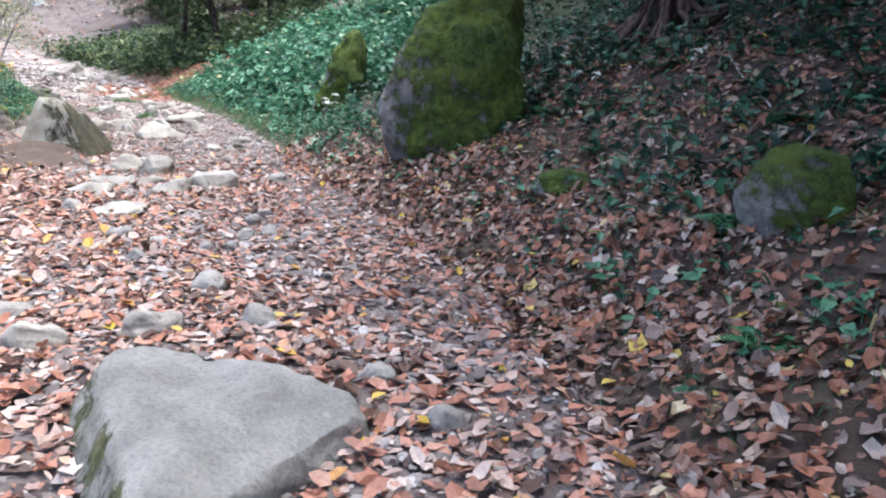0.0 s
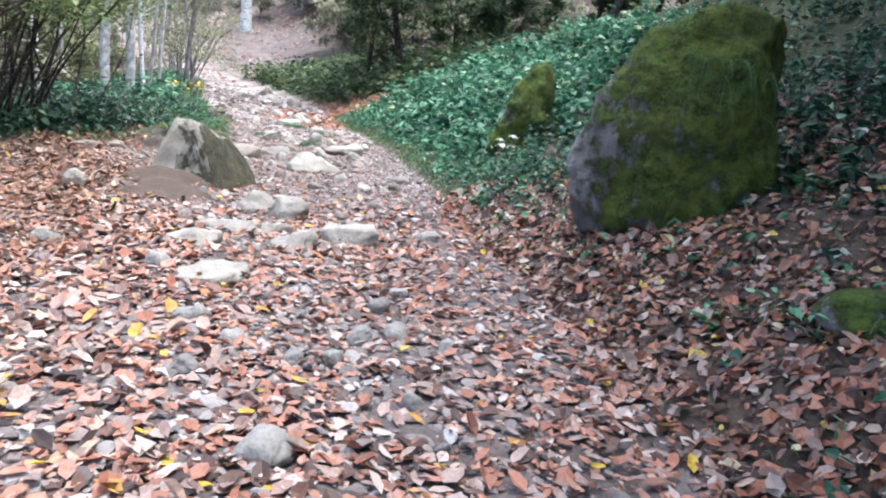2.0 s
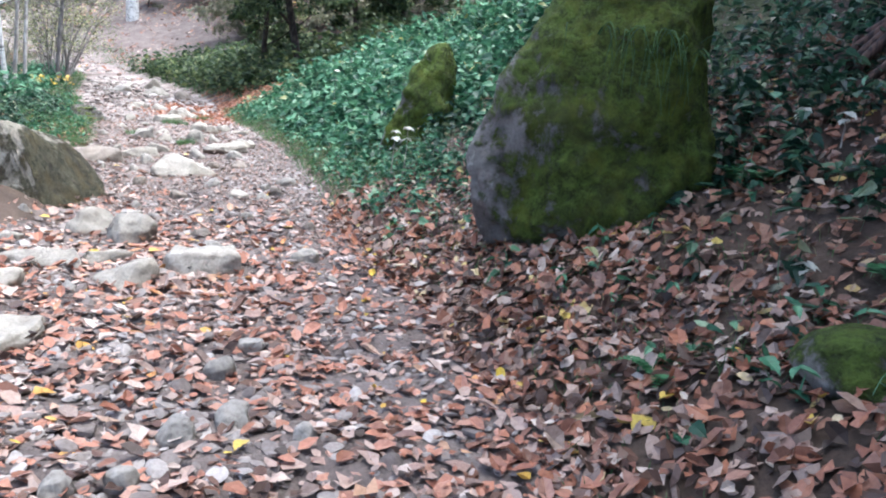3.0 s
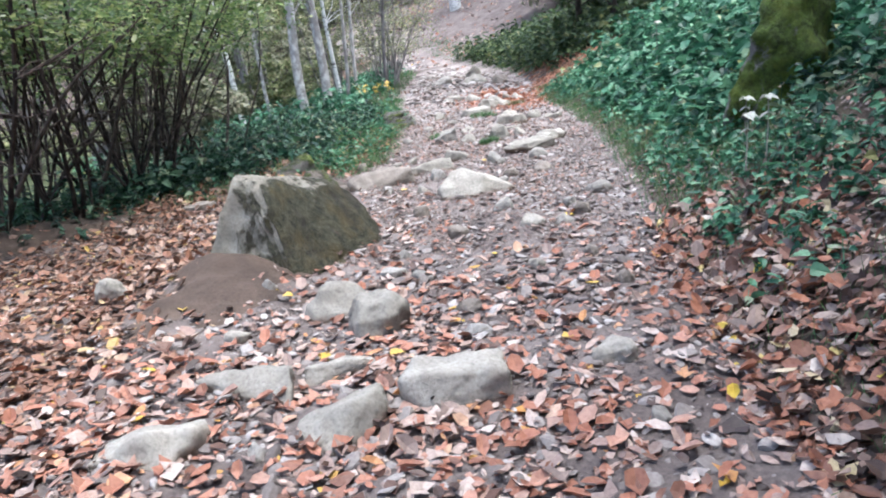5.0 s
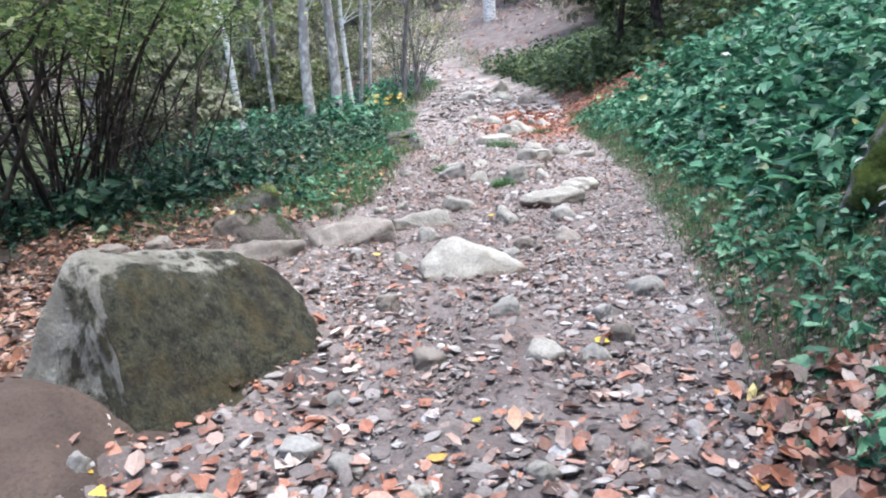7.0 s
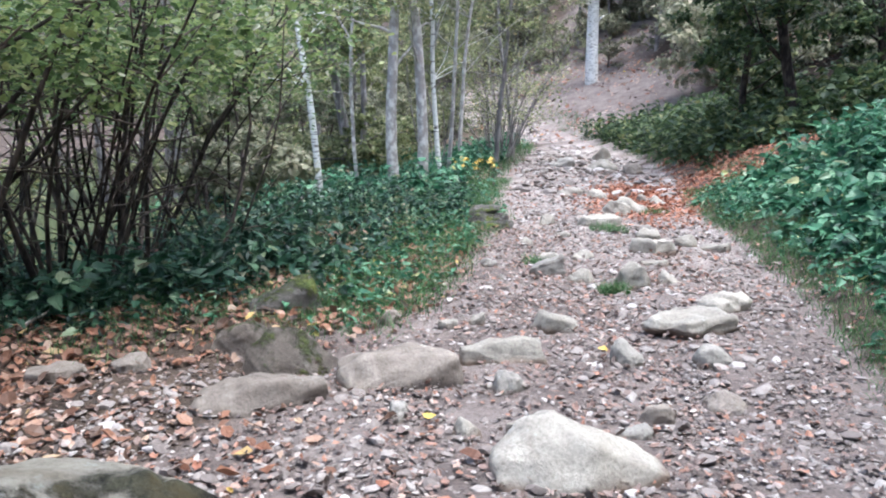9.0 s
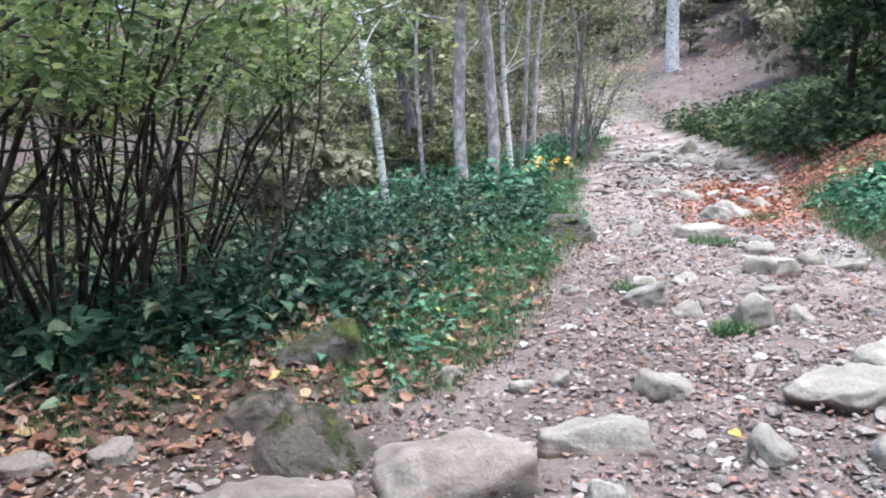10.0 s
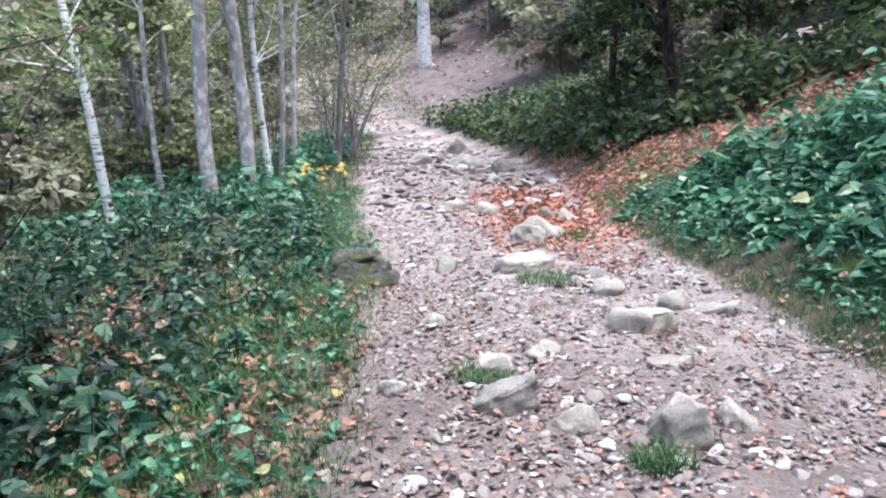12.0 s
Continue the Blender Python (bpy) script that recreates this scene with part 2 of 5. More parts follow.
# earth: mud, gravel and mould, told apart by the ground's own cover value
EARTH, et, eb = blank("earth", 0.9)
att = et.nodes.new("ShaderNodeAttribute")
att.attribute_name = "cover"
fine = noise_of(et, 38, 8, 0.72)
mud = ramp(et, noise_of(et, 1.6, 6, 0.6), [(0.3, (0.11, 0.087, 0.08)), (0.5, (0.17, 0.138, 0.127)), (0.7, (0.235, 0.2, 0.186))])
mould = ramp(et, noise_of(et, 2.5, 6, 0.65), [(0.3, (0.04, 0.03, 0.024)), (0.55, (0.085, 0.06, 0.045)), (0.75, (0.13, 0.095, 0.07))])
green = ramp(et, noise_of(et, 6, 6, 0.7), [(0.3, (0.03, 0.035, 0.016)), (0.7, (0.075, 0.09, 0.035))])
sep = et.nodes.new("ShaderNodeSeparateColor")
et.links.new(att.outputs["Color"], sep.inputs[0])
wob = calc(et, "MULTIPLY", calc(et, "SUBTRACT", noise_of(et, 3, 5), 0.5), 0.7)
# lighter copy of the mud: the far path's open-sky light put into colour
lit_mud = ramp(et, noise_of(et, 1.6, 6, 0.6), [(0.3, (0.17, 0.142, 0.13)), (0.5, (0.26, 0.222, 0.205)), (0.7, (0.35, 0.308, 0.288))])
mud = mix(et, span(et, calc(et, "ADD", sep.outputs[2], wob), 0.2, 0.8), mud, lit_mud)
col = mix(et, span(et, calc(et, "ADD", sep.outputs[0], wob), 0.35, 0.65), mud, mould)
col = mix(et, span(et, calc(et, "ADD", sep.outputs[1], wob), 0.35, 0.65), col, green)
col = mix(et, 0.6, col, ramp(et, fine, [(0.3, (0.5, 0.48, 0.46)), (0.5, (1, 1, 1)), (0.72, (1.5, 1.48, 1.45))]), "MULTIPLY")
et.links.new(col, eb.inputs["Base Color"])
bump(et, eb, calc(et, "ADD", fine, calc(et, "MULTIPLY", noise_of(et, 9, 6), 1.5)), 0.9, 0.03)

# ---- mesh tools ----
def mesh_of(name, verts, faces, material, smooth=True):
    """A mesh from arrays of places and of triangles."""
    verts, faces = np.asarray(verts, np.float32), np.asarray(faces, np.int32)
    me = bpy.data.meshes.new(name)
    me.vertices.add(len(verts))
    me.vertices.foreach_set("co", verts.ravel())
    k = faces.shape[1]
    me.loops.add(faces.size)
    me.loops.foreach_set("vertex_index", faces.ravel())
    me.polygons.add(len(faces))
    me.polygons.foreach_set("loop_start", np.arange(0, faces.size, k, dtype=np.int32))
    me.polygons.foreach_set("use_smooth", np.full(len(faces), smooth))
    me.update(calc_edges=True)
    me.validate()
    me.materials.append(material)
    return me


def part(name, me, parent, label=""):
    """A mesh as one part of a thing."""
    ob = new(name, me)
    ob.parent = parent
    return tagged(ob, label)


def thing(name, x, y, z, label, category, group=""):
    ob = new(name)
    ob.location = (x, y, z)
    ob.empty_display_size = 0.1
    return tagged(ob, label, category, group)


def turns(yaw, pitch, roll):
    """Rotation matrices, n x 3 x 3, from yaw about z, pitch about y, roll about x."""
    cy, sy, cp, sp, cr, sr = np.cos(yaw), np.sin(yaw), np.cos(pitch), np.sin(pitch), np.cos(roll), np.sin(roll)
    return np.stack([np.stack([cy * cp, cy * sp * sr - sy * cr, cy * sp * cr + sy * sr], -1),
                     np.stack([sy * cp, sy * sp * sr + cy * cr, sy * sp * cr - cy * sr], -1),
                     np.stack([-sp, cp * sr, cp * cr], -1)], -2)


def strew(shape, places, rot, size):
    """Many copies of one small shape in one pair of arrays. size: n or n x 3."""
    v, f = shape
    size = np.asarray(size, float)
    if size.ndim == 1:
        size = size[:, None].repeat(3, 1)
    out = np.einsum("nij,nkj->nki", rot, v[None] * size[:, None, :]) + np.asarray(places)[:, None, :]
    faces = f[None] + (np.arange(len(out)) * len(v))[:, None, None]
    return out.reshape(-1, 3), faces.reshape(-1, f.shape[1])


def join(*pairs):
    vs, fs, n = [], [], 0
    for v, f in pairs:
        vs.append(v)
        fs.append(f + n)
        n += len(v)
    return np.concatenate(vs), np.concatenate(fs)


def leaf_shape(width=0.6, curl=0.12, fold=0.10):
    """An oval leaf, 1 long from its stalk, folded at the midrib and curled."""
    v = [(0, 0, 0), (0.3, width * 0.45, fold), (0.7, width * 0.36, fold * 0.7 + curl), (1, 0, curl * 1.4), (0.7, -width * 0.36, fold * 0.7 + curl), (0.3, -width * 0.45, fold), (0.5, 0, curl * 0.3)]
    return np.array(v, float), np.array([(0, 6, 1), (1, 6, 2), (2, 6, 3), (3, 6, 4), (4, 6, 5), (5, 6, 0)])


def torn_shape():
    """A broken, crumpled piece of leaf."""
    v = [(0, 0.1, 0.02), (0.25, 0.42, 0.16), (0.55, 0.2, 0.05), (0.95, 0.3, 0.2), (0.8, -0.25, 0.02), (0.35, -0.38, 0.14), (0.45, 0.02, 0)]
    return np.array(v, float), np.array([(0, 6, 1), (1, 6, 2), (2, 6, 3), (3, 6, 4), (4, 6, 5), (5, 6, 0)])


def toothed_shape():
    """A broad, pointed leaf with teeth, 1 long."""
    half = [(0.0, 0.06), (0.06, 0.34), (0.24, 0.40), (0.3, 0.34), (0.46, 0.36), (0.55, 0.24), (0.72, 0.22), (0.8, 0.10)]
    rim = [(x, y, 0.10 * y - 0.16 * x * x) for x, y in half] + [(1, 0, -0.2)] + [(x, -y, 0.10 * y - 0.16 * x * x) for x, y in half[::-1]]
    v = [(0.35, 0, -0.07)] + rim
    n = len(rim)
    return np.array(v, float), np.array([(0, 1 + (k + 1) % n, 1 + k) for k in range(n)])


def lozenge_shape(width=0.55):
    return np.array([(0, 0, 0), (0.5, width / 2, 0.06), (1, 0, 0), (0.5, -width / 2, 0.06)], float), np.array([(0, 3, 1), (3, 2, 1)])


def blade_shape():
    v = [(0, 0.5, 0), (0, -0.5, 0), (0.06, 0.4, 0.5), (0.06, -0.4, 0.5), (0.32, 0, 1)]
    return np.array(v, float), np.array([(0, 1, 2), (1, 3, 2), (2, 3, 4)])


def ball(level):
    bm = bmesh.new()
    bmesh.ops.create_icosphere(bm, subdivisions=level, radius=1)
    v, f = np.array([x.co[:] for x in bm.verts]), np.array([[q.index for q in p.verts] for p in bm.faces])
    bm.free()
    return v, f


BALLS = {k: ball(k) for k in (1, 2, 3, 4, 5, 6)}
LEAF, CURLED, TOOTHED, LOZENGE, BLADE, TORN = leaf_shape(0.72, 0.08, 0.07), leaf_shape(0.7, 0.18, 0.14), toothed_shape(), lozenge_shape(), blade_shape(), torn_shape()


def rock(seed, dims, level=3, cuts=9, rough=0.06, keep=(0.55, 0.85), planes=()):
    """Stone of the given size: a ball cut by planes and roughened. Its origin is the middle of its foot."""
    r = np.random.default_rng(seed)
    v, f = BALLS[level]
    v = v.copy()
    for k in range(cuts):
        n = r.normal(size=3)
        n /= np.linalg.norm(n)
        d = v @ n
        v -= n * np.maximum(0, d - r.uniform(*keep))[:, None]
    for n, o in planes:
        n = np.array(n, float) / np.linalg.norm(n)
        v -= n * np.maximum(0, v @ n - o)[:, None]
    v /= np.abs(v).max(0)
    if rough:
        off = r.uniform(0, 50, 3)
        d = np.array([noise.fractal(Vector(p * 1.6 + off), 0.9, 2.1, 5) for p in v])
        v = v * (1 + rough * d[:, None])
    v = v * (np.array(dims) / 2)
    v[:, 2] += dims[2] * 0.28
    return v, f


def hull(seed, corners, cuts=4, ease=2, rough=0.02, grain=5.0):
    """Stone with flat broken faces: the hull of its corners, its edges worn and its faces roughened."""
    bm = bmesh.new()
    for c in corners:
        bm.verts.new(c)
    done = bmesh.ops.convex_hull(bm, input=bm.verts)
    bmesh.ops.delete(bm, geom=list({g for g in done["geom_interior"] + done["geom_unused"] if isinstance(g, bmesh.types.BMVert)}), context="VERTS")
    bmesh.ops.triangulate(bm, faces=bm.faces)
    bmesh.ops.subdivide_edges(bm, edges=bm.edges, cuts=cuts, use_grid_fill=True)
    for _ in range(ease):
        bmesh.ops.smooth_vert(bm, verts=bm.verts, factor=0.5, use_axis_x=True, use_axis_y=True, use_axis_z=True)
    bmesh.ops.triangulate(bm, faces=bm.faces)
    bm.normal_update()
    off = Vector((seed * 3.1, seed * 1.7, seed * 0.9))
    for p in bm.verts:
        p.co += p.normal * rough * noise.fractal(p.co * grain + off, 0.8, 2.1, 5)
    bm.verts.index_update()
    v, f = np.array([x.co[:] for x in bm.verts]), np.array([[q.index for q in p.verts] for p in bm.faces])
    bm.free()
    return v, f


def corners_of(seed, dims, n=13):
    """Corners of a blocky stone of that size, its middle at the origin."""
    r = np.random.default_rng(seed)
    d = r.normal(size=(n, 3))
    d = np.sign(d) * np.abs(d / np.linalg.norm(d, axis=1)[:, None]) ** 0.55
    d = (d - (d.max(0) + d.min(0)) / 2) / ((d.max(0) - d.min(0)) / 2)
    return d * np.array(dims) / 2


def tube(points, radii, sides=6):
    """A bent tapering stem through points."""
    p, radii = np.asarray(points, float), np.asarray(radii, float)
    d = np.gradient(p, axis=0)
    d /= np.linalg.norm(d, axis=1)[:, None] + 1e-9
    ref = np.where(np.abs(d[:, 2:3]) > 0.9, np.array([[1.0, 0, 0]]), np.array([[0, 0, 1.0]]))
    a = np.cross(d, ref)
    a /= np.linalg.norm(a, axis=1)[:, None] + 1e-9
    b = np.cross(d, a)
    w = np.linspace(0, 2 * np.pi, sides, endpoint=False)
    ring = a[:, None] * np.cos(w)[None, :, None] + b[:, None] * np.sin(w)[None, :, None]
    v = (p[:, None] + ring * radii[:, None, None]).reshape(-1, 3)
    f = []
    for i in range(len(p) - 1):
        for j in range(sides):
            q, s = i * sides + j, i * sides + (j + 1) % sides
            f += [(q, s, q + sides), (s, s + sides, q + sides)]
    tip = len(v)
    v = np.vstack([v, p[-1] + d[-1] * radii[-1]])
    last = (len(p) - 1) * sides
    f += [(last + j, last + (j + 1) % sides, tip) for j in range(sides)]
    return v, np.array(f)


def bent(r, start, way, length, n=7, sway=0.15, rise=0.0):
    """Points of a wavering stem."""
    p, d = [np.array(start, float)], np.array(way, float) / np.linalg.norm(way)
    for _ in range(n - 1):
        d = d + r.normal(size=3) * sway + np.array([0, 0, rise])
        d /= np.linalg.norm(d)
        p.append(p[-1] + d * length / (n - 1))
    return np.array(p)


def edge_right(y):
    """x of the path's right-hand edge, where the bank starts."""
    return np.interp(y, [-6, 0, 3.1, 4.5, 6.4, 8.2, 10, 13, 15.3, 17.2, 20.2, 24.5, 30, 36, 44, 50],
                     [1.6, 1.1, 0.6, 0.2, -0.45, -1.45, -2.35, -3.75, -4.9, -6.1, -8.1, -10.4, -14.3, -19.6, -28, -38])


def edge_left(y):
    """x of the path's left-hand edge, where grass and scrub start."""
    return np.interp(y, [-6, 0, 5, 8, 10, 11.2, 12.1, 13.9, 15.4, 17.4, 19.6, 23, 35, 41, 45],
                     [-6, -6.3, -6.9, -7.2, -7.2, -6.9, -6.4, -7.3, -8.3, -9.4, -11.3, -13.6, -21.2, -28, -38])


def wave(x, y, k, p):
    return np.sin(x * k + p) * np.cos(y * k * 0.9 - 1.7 * p) + 0.5 * np.sin((x + y) * k * 1.9 + 2.3 * p)


def ground(x, y):
    """Height of the ground: a flat stony path, a steep bank on its right, falling scrub land on its left."""
    x, y = np.asarray(x, float), np.asarray(y, float)
    r = np.maximum(0, (x - edge_right(y)) * 0.87)
    l = np.maximum(0, (edge_left(y) - x) * 0.87)
    z = 0.025 * wave(x, y, 1.1, 0.4) + 0.012 * wave(x, y, 3.7, 1.9)
    steep = np.interp(y, [0, 5, 8, 18, 24, 34, 42], [0.42, 0.47, 0.52, 0.55, 0.45, 0.34, 0.10])
    z = z + steep * (np.sqrt(r * r + 0.04) - 0.2) + np.minimum(r, 1) * (0.07 * wave(x, y, 1.7, 3.0) + 0.03 * wave(x, y, 5.0, 0.7))
    z = z + np.minimum(l, 1) * (0.08 + 0.05 * wave(x, y, 1.9, 5.0)) - 0.16 * np.maximum(0, l - 1.2) + 0.10 * np.maximum(0, l - 9)
    z = z + 0.16 * np.exp(-((x + 4.75) ** 2 / 0.35 + (y - 8.62) ** 2 / 0.2))
    far = np.clip((y - 34) / 22, 0, 3)
    return z + 5.0 * far * far + 0.5 * far


# marked stones, stretch by stretch: x, y, length, height, turn, form, kind of stone
MARKED_A = [
    (0.11, 2.78, 0.21, 0.08, 7, "round", 0),
    (-0.21, 3.15, 0.21, 0.09, 8, "round", 0),
    (-1.85, 3.27, 0.32, 0.12, 15, "round", 1),
    (-1.40, 3.56, 0.37, 0.11, 24, "round", 1),
    (-0.90, 3.72, 0.22, 0.10, 10, "round", 0),
    (-1.35, 4.26, 0.26, 0.10, 12, "round", 0),
    (-1.99, 4.73, 0.14, 0.13, 20, "round", 0),
    (-1.00, 4.91, 0.14, 0.08, 20, "round", 0),
    (-1.65, 5.08, 0.12, 0.11, 31, "round", 0),
    (-2.02, 5.16, 0.17, 0.06, 20, "round", 0),
    (-1.50, 5.20, 0.12, 0.13, 20, "round", 0),
    (-2.40, 5.36, 0.25, 0.07, 27, "round", 0),
    (-1.50, 5.53, 0.16, 0.16, 20, "block", 0),
]
MARKED_B = [
    (-1.06, 5.70, 0.11, 0.13, 20, "round", 0),
    (-1.37, 5.74, 0.17, 0.11, 20, "block", 0),
    (-2.74, 6.10, 0.59, 0.09, 70, "slab", 1),
    (-3.13, 6.13, 0.19, 0.13, 46, "round", 0),
    (-1.66, 6.19, 0.17, 0.12, 35, "round", 0),
    (-5.48, 8.10, 0.28, 0.16, 62, "round", 1),
    (-3.28, 8.21, 0.40, 0.19, 43, "round", 1),
    (-1.95, 8.23, 0.28, 0.08, 51, "round", 1),
    (-3.66, 8.38, 0.45, 0.20, 67, "ridge", 1),
]
MARKED_C = [
    (-7.26, 10.30, 0.35, 0.08, 56, "slab", 2),
    (-4.53, 10.54, 0.20, 0.16, 64, "round", 2),
    (-7.06, 10.65, 0.25, 0.09, 50, "slab", 2),
    (-3.86, 10.75, 0.20, 0.15, 43, "round", 0),
    (-3.34, 11.00, 0.14, 0.15, 43, "round", 0),
    (-5.45, 11.27, 0.13, 0.14, 37, "round", 0),
    (-3.31, 11.58, 0.28, 0.08, 50, "round", 0),
    (-4.47, 11.88, 0.22, 0.05, 48, "round", 0),
    (-5.25, 11.90, 0.21, 0.10, 60, "block", 0),
    (-4.46, 12.09, 0.20, 0.10, 37, "round", 2),
]
MARKED_D = [
    (-4.84, 11.58, 0.26, 0.06, 42, "slab", 1),
    (-4.97, 12.74, 0.25, 0.11, 43, "round", 0),
    (-4.56, 13.02, 0.25, 0.11, 43, "round", 0),
    (-5.72, 13.12, 0.41, 0.10, 71, "slab", 1),
    (-4.98, 13.75, 0.77, 0.13, 67, "slab", 1),
    (-5.01, 14.30, 0.49, 0.13, 64, "round", 1),
    (-6.44, 14.56, 0.28, 0.16, 32, "ridge", 1),
    (-5.75, 14.89, 0.24, 0.18, 11, "ridge", 1),
    (-7.17, 15.07, 0.29, 0.11, 34, "round", 1),
    (-6.94, 15.43, 0.27, 0.10, 36, "ridge", 1),
    (-6.21, 15.54, 0.31, 0.05, 28, "slab", 1),
    (-7.86, 15.68, 0.19, 0.08, 32, "round", 1),
]
MARKED_E = [
    (-6.52, 16.07, 0.49, 0.17, 25, "slab", 1),
    (-7.79, 16.35, 0.20, 0.07, 28, "round", 1),
    (-6.43, 16.77, 0.27, 0.13, 40, "block", 1),
    (-6.14, 16.85, 0.35, 0.07, 36, "slab", 1),
    (-7.00, 16.97, 0.35, 0.12, 37, "round", 1),
    (-8.57, 17.09, 0.26, 0.15, 48, "block", 1),
    (-7.89, 17.34, 0.65, 0.16, 41, "slab", 1),
    (-8.41, 18.75, 0.48, 0.21, 40, "round", 1),
    (-10.25, 20.22, 0.52, 0.14, 42, "round", 1),
    (-9.70, 20.33, 0.40, 0.14, 34, "round", 1),
]
# lesser stones: x, y, width, height
LESSER_A = [
    (-0.45, 3.54, 0.09, 0.05), (-2.23, 3.64, 0.31, 0.09), (-1.73, 3.73, 0.08, 0.07), (-4.14, 6.24, 0.25, 0.08), (-1.62, 6.51, 0.15, 0.07), (-2.92, 6.98, 0.11, 0.10),
    (-1.58, 7.79, 0.09, 0.08), (-3.93, 7.80, 0.18, 0.06), (-2.69, 8.31, 0.21, 0.06), (-4.28, 8.41, 0.11, 0.10), (-2.90, 8.58, 0.17, 0.06), (-3.50, 9.00, 0.17, 0.06),
    (-3.73, 9.00, 0.21, 0.08), (-3.15, 9.01, 0.11, 0.04), (-2.21, 9.18, 0.14, 0.07), (-2.84, 9.30, 0.15, 0.06), (-3.93, 9.39, 0.14, 0.12), (-2.58, 9.59, 0.12, 0.08),
    (-3.79, 9.95, 0.19, 0.14), (-3.32, 10.27, 0.23, 0.08), (-3.13, 10.42, 0.17, 0.15), (-3.10, 10.73, 0.17, 0.12),
]
LESSER_B = [
    (-5.09, 11.37, 0.17, 0.10), (-6.71, 12.41, 0.17, 0.12), (-4.27, 12.51, 0.28, 0.10), (-6.30, 12.59, 0.16, 0.09), (-6.21, 12.80, 0.14, 0.08), (-7.28, 13.59, 0.13, 0.04),
    (-7.04, 14.16, 0.08, 0.08), (-7.51, 14.54, 0.19, 0.07), (-6.85, 14.62, 0.37, 0.16), (-7.28, 17.43, 0.20, 0.11), (-8.43, 19.16, 0.62, 0.27), (-8.53, 20.24, 0.34, 0.19),
    (-8.81, 20.32, 0.26, 0.16), (-11.85, 25.71, 0.72, 0.21), (-13.09, 26.26, 0.89, 0.34), (-14.54, 26.43, 0.80, 0.23), (-15.13, 29.76, 0.69, 0.41),
]


def draw_points(n, box, chance, seed):
    """n places in the box x0, x1, y0, y1, thinned by chance(x, y)."""
    r = np.random.default_rng(seed)
    xs, ys, got = [], [], 0
    while got < n:
        x, y = r.uniform(box[0], box[1], 4 * n), r.uniform(box[2], box[3], 4 * n)
        ok = r.random(4 * n) < chance(x, y)
        xs.append(x[ok])
        ys.append(y[ok])
        got += ok.sum()
        if not ok.any():
            break
    return np.concatenate(xs)[:n], np.concatenate(ys)[:n]


def lie(x, y):
    """Frames (n x 3 x 3) that stand square on the slope at each place."""
    e = 0.05
    gx, gy = (ground(x + e, y) - ground(x - e, y)) / (2 * e), (ground(x, y + e) - ground(x, y - e)) / (2 * e)
    up = np.stack([-gx, -gy, np.ones_like(gx)], -1)
    up /= np.linalg.norm(up, axis=1)[:, None]
    a = np.cross(np.array([[0, 1.0, 0]]), up)
    a /= np.linalg.norm(a, axis=1)[:, None]
    return np.stack([a, np.cross(up, a), up], -1)


def right_of(x, y):
    return (x - edge_right(y)) * 0.87


def left_of(x, y):
    return (edge_left(y) - x) * 0.87


def soft(v, a, b):
    k = np.clip((v - a) / (b - a), 0, 1)
    return k * k * (3 - 2 * k)


def patchy(x, y, k, p, lo=0.0):
    return lo + (1 - lo) * np.clip(0.5 + 0.45 * wave(x, y, k, p) + 0.25 * wave(x, y, k * 2.7, p + 2), 0, 1)


# ---- ground ----
def lines(a, b, step, far, grow=1.16):
    mid = list(np.arange(a, b, step))
    for sgn, end in ((-1, a), (1, b)):
        s, q, out = step, end, []
        while abs(q - end) < far:
            q += sgn * s
            s *= grow
            out.append(q)
        mid = out[::-1] + mid if sgn < 0 else mid + out
    return np.array(mid)


gx, gy = np.meshgrid(lines(-9, 3.5, 0.07, 500), lines(1.5, 20, 0.07, 500))
cols = gx.shape[1]
flat_x, flat_y = gx.ravel(), gy.ravel()
gz = ground(flat_x, flat_y)
near = (np.abs(flat_x + 3) < 12) & (flat_y > -3) & (flat_y < 32)
rel = np.zeros(len(gz))
rel[near] = [0.028 * noise.fractal(Vector((a * 2.6, b * 2.6, 0)), 0.8, 2.1, 4) for a, b in zip(flat_x[near], flat_y[near])]
q = np.arange(len(gz)).reshape(gx.shape)
quads = np.stack([q[:-1, :-1], q[:-1, 1:], q[1:, 1:], q[1:, :-1]], -1).reshape(-1, 4)
me = mesh_of("ground", np.stack([flat_x, flat_y, gz + rel], -1), quads, EARTH)
tint = np.zeros((len(gz), 4), np.float32)
rr, ll = right_of(flat_x, flat_y), left_of(flat_x, flat_y)
tint[:, 0] = np.maximum(soft(rr, 0.0, 0.35) * (1 - soft(flat_y, 28, 34) * (1 - soft(rr, 8, 14))), soft(ll, 0.1, 0.8))
tint[:, 1] = np.maximum(soft(rr, 0.3, 0.9) * soft(flat_y, 9, 13), soft(ll, 0.2, 1) * soft(flat_y, 9, 12)) * 0.75 * (1 - soft(flat_y, 28, 33))
tint[:, 0] = np.maximum(tint[:, 0], 0.6 * np.exp(-((flat_x + 4.6) ** 2 / 0.4 + (flat_y - 8.2) ** 2 / 0.4)))
# dark soil left of the path, deepened to stand for shade under the shrubs
tint[:, 0] = np.maximum(tint[:, 0], 0.75 * soft(-flat_x - 0.25 * flat_y, 3.0, 3.7) * soft(flat_y, 8.0, 9.6) * (1 - soft(flat_y, 11.2, 12.2)))
# how far the path mud is paled to look better lit with distance
tint[:, 2] = soft(flat_y, 13, 18) * (1 - soft(rr, -0.1, 0.3)) * (1 - soft(ll, -0.1, 0.3))
tint[:, 3] = 1
layer = me.color_attributes.new("cover", "FLOAT_COLOR", "POINT")
layer.data.foreach_set("color", tint.ravel())
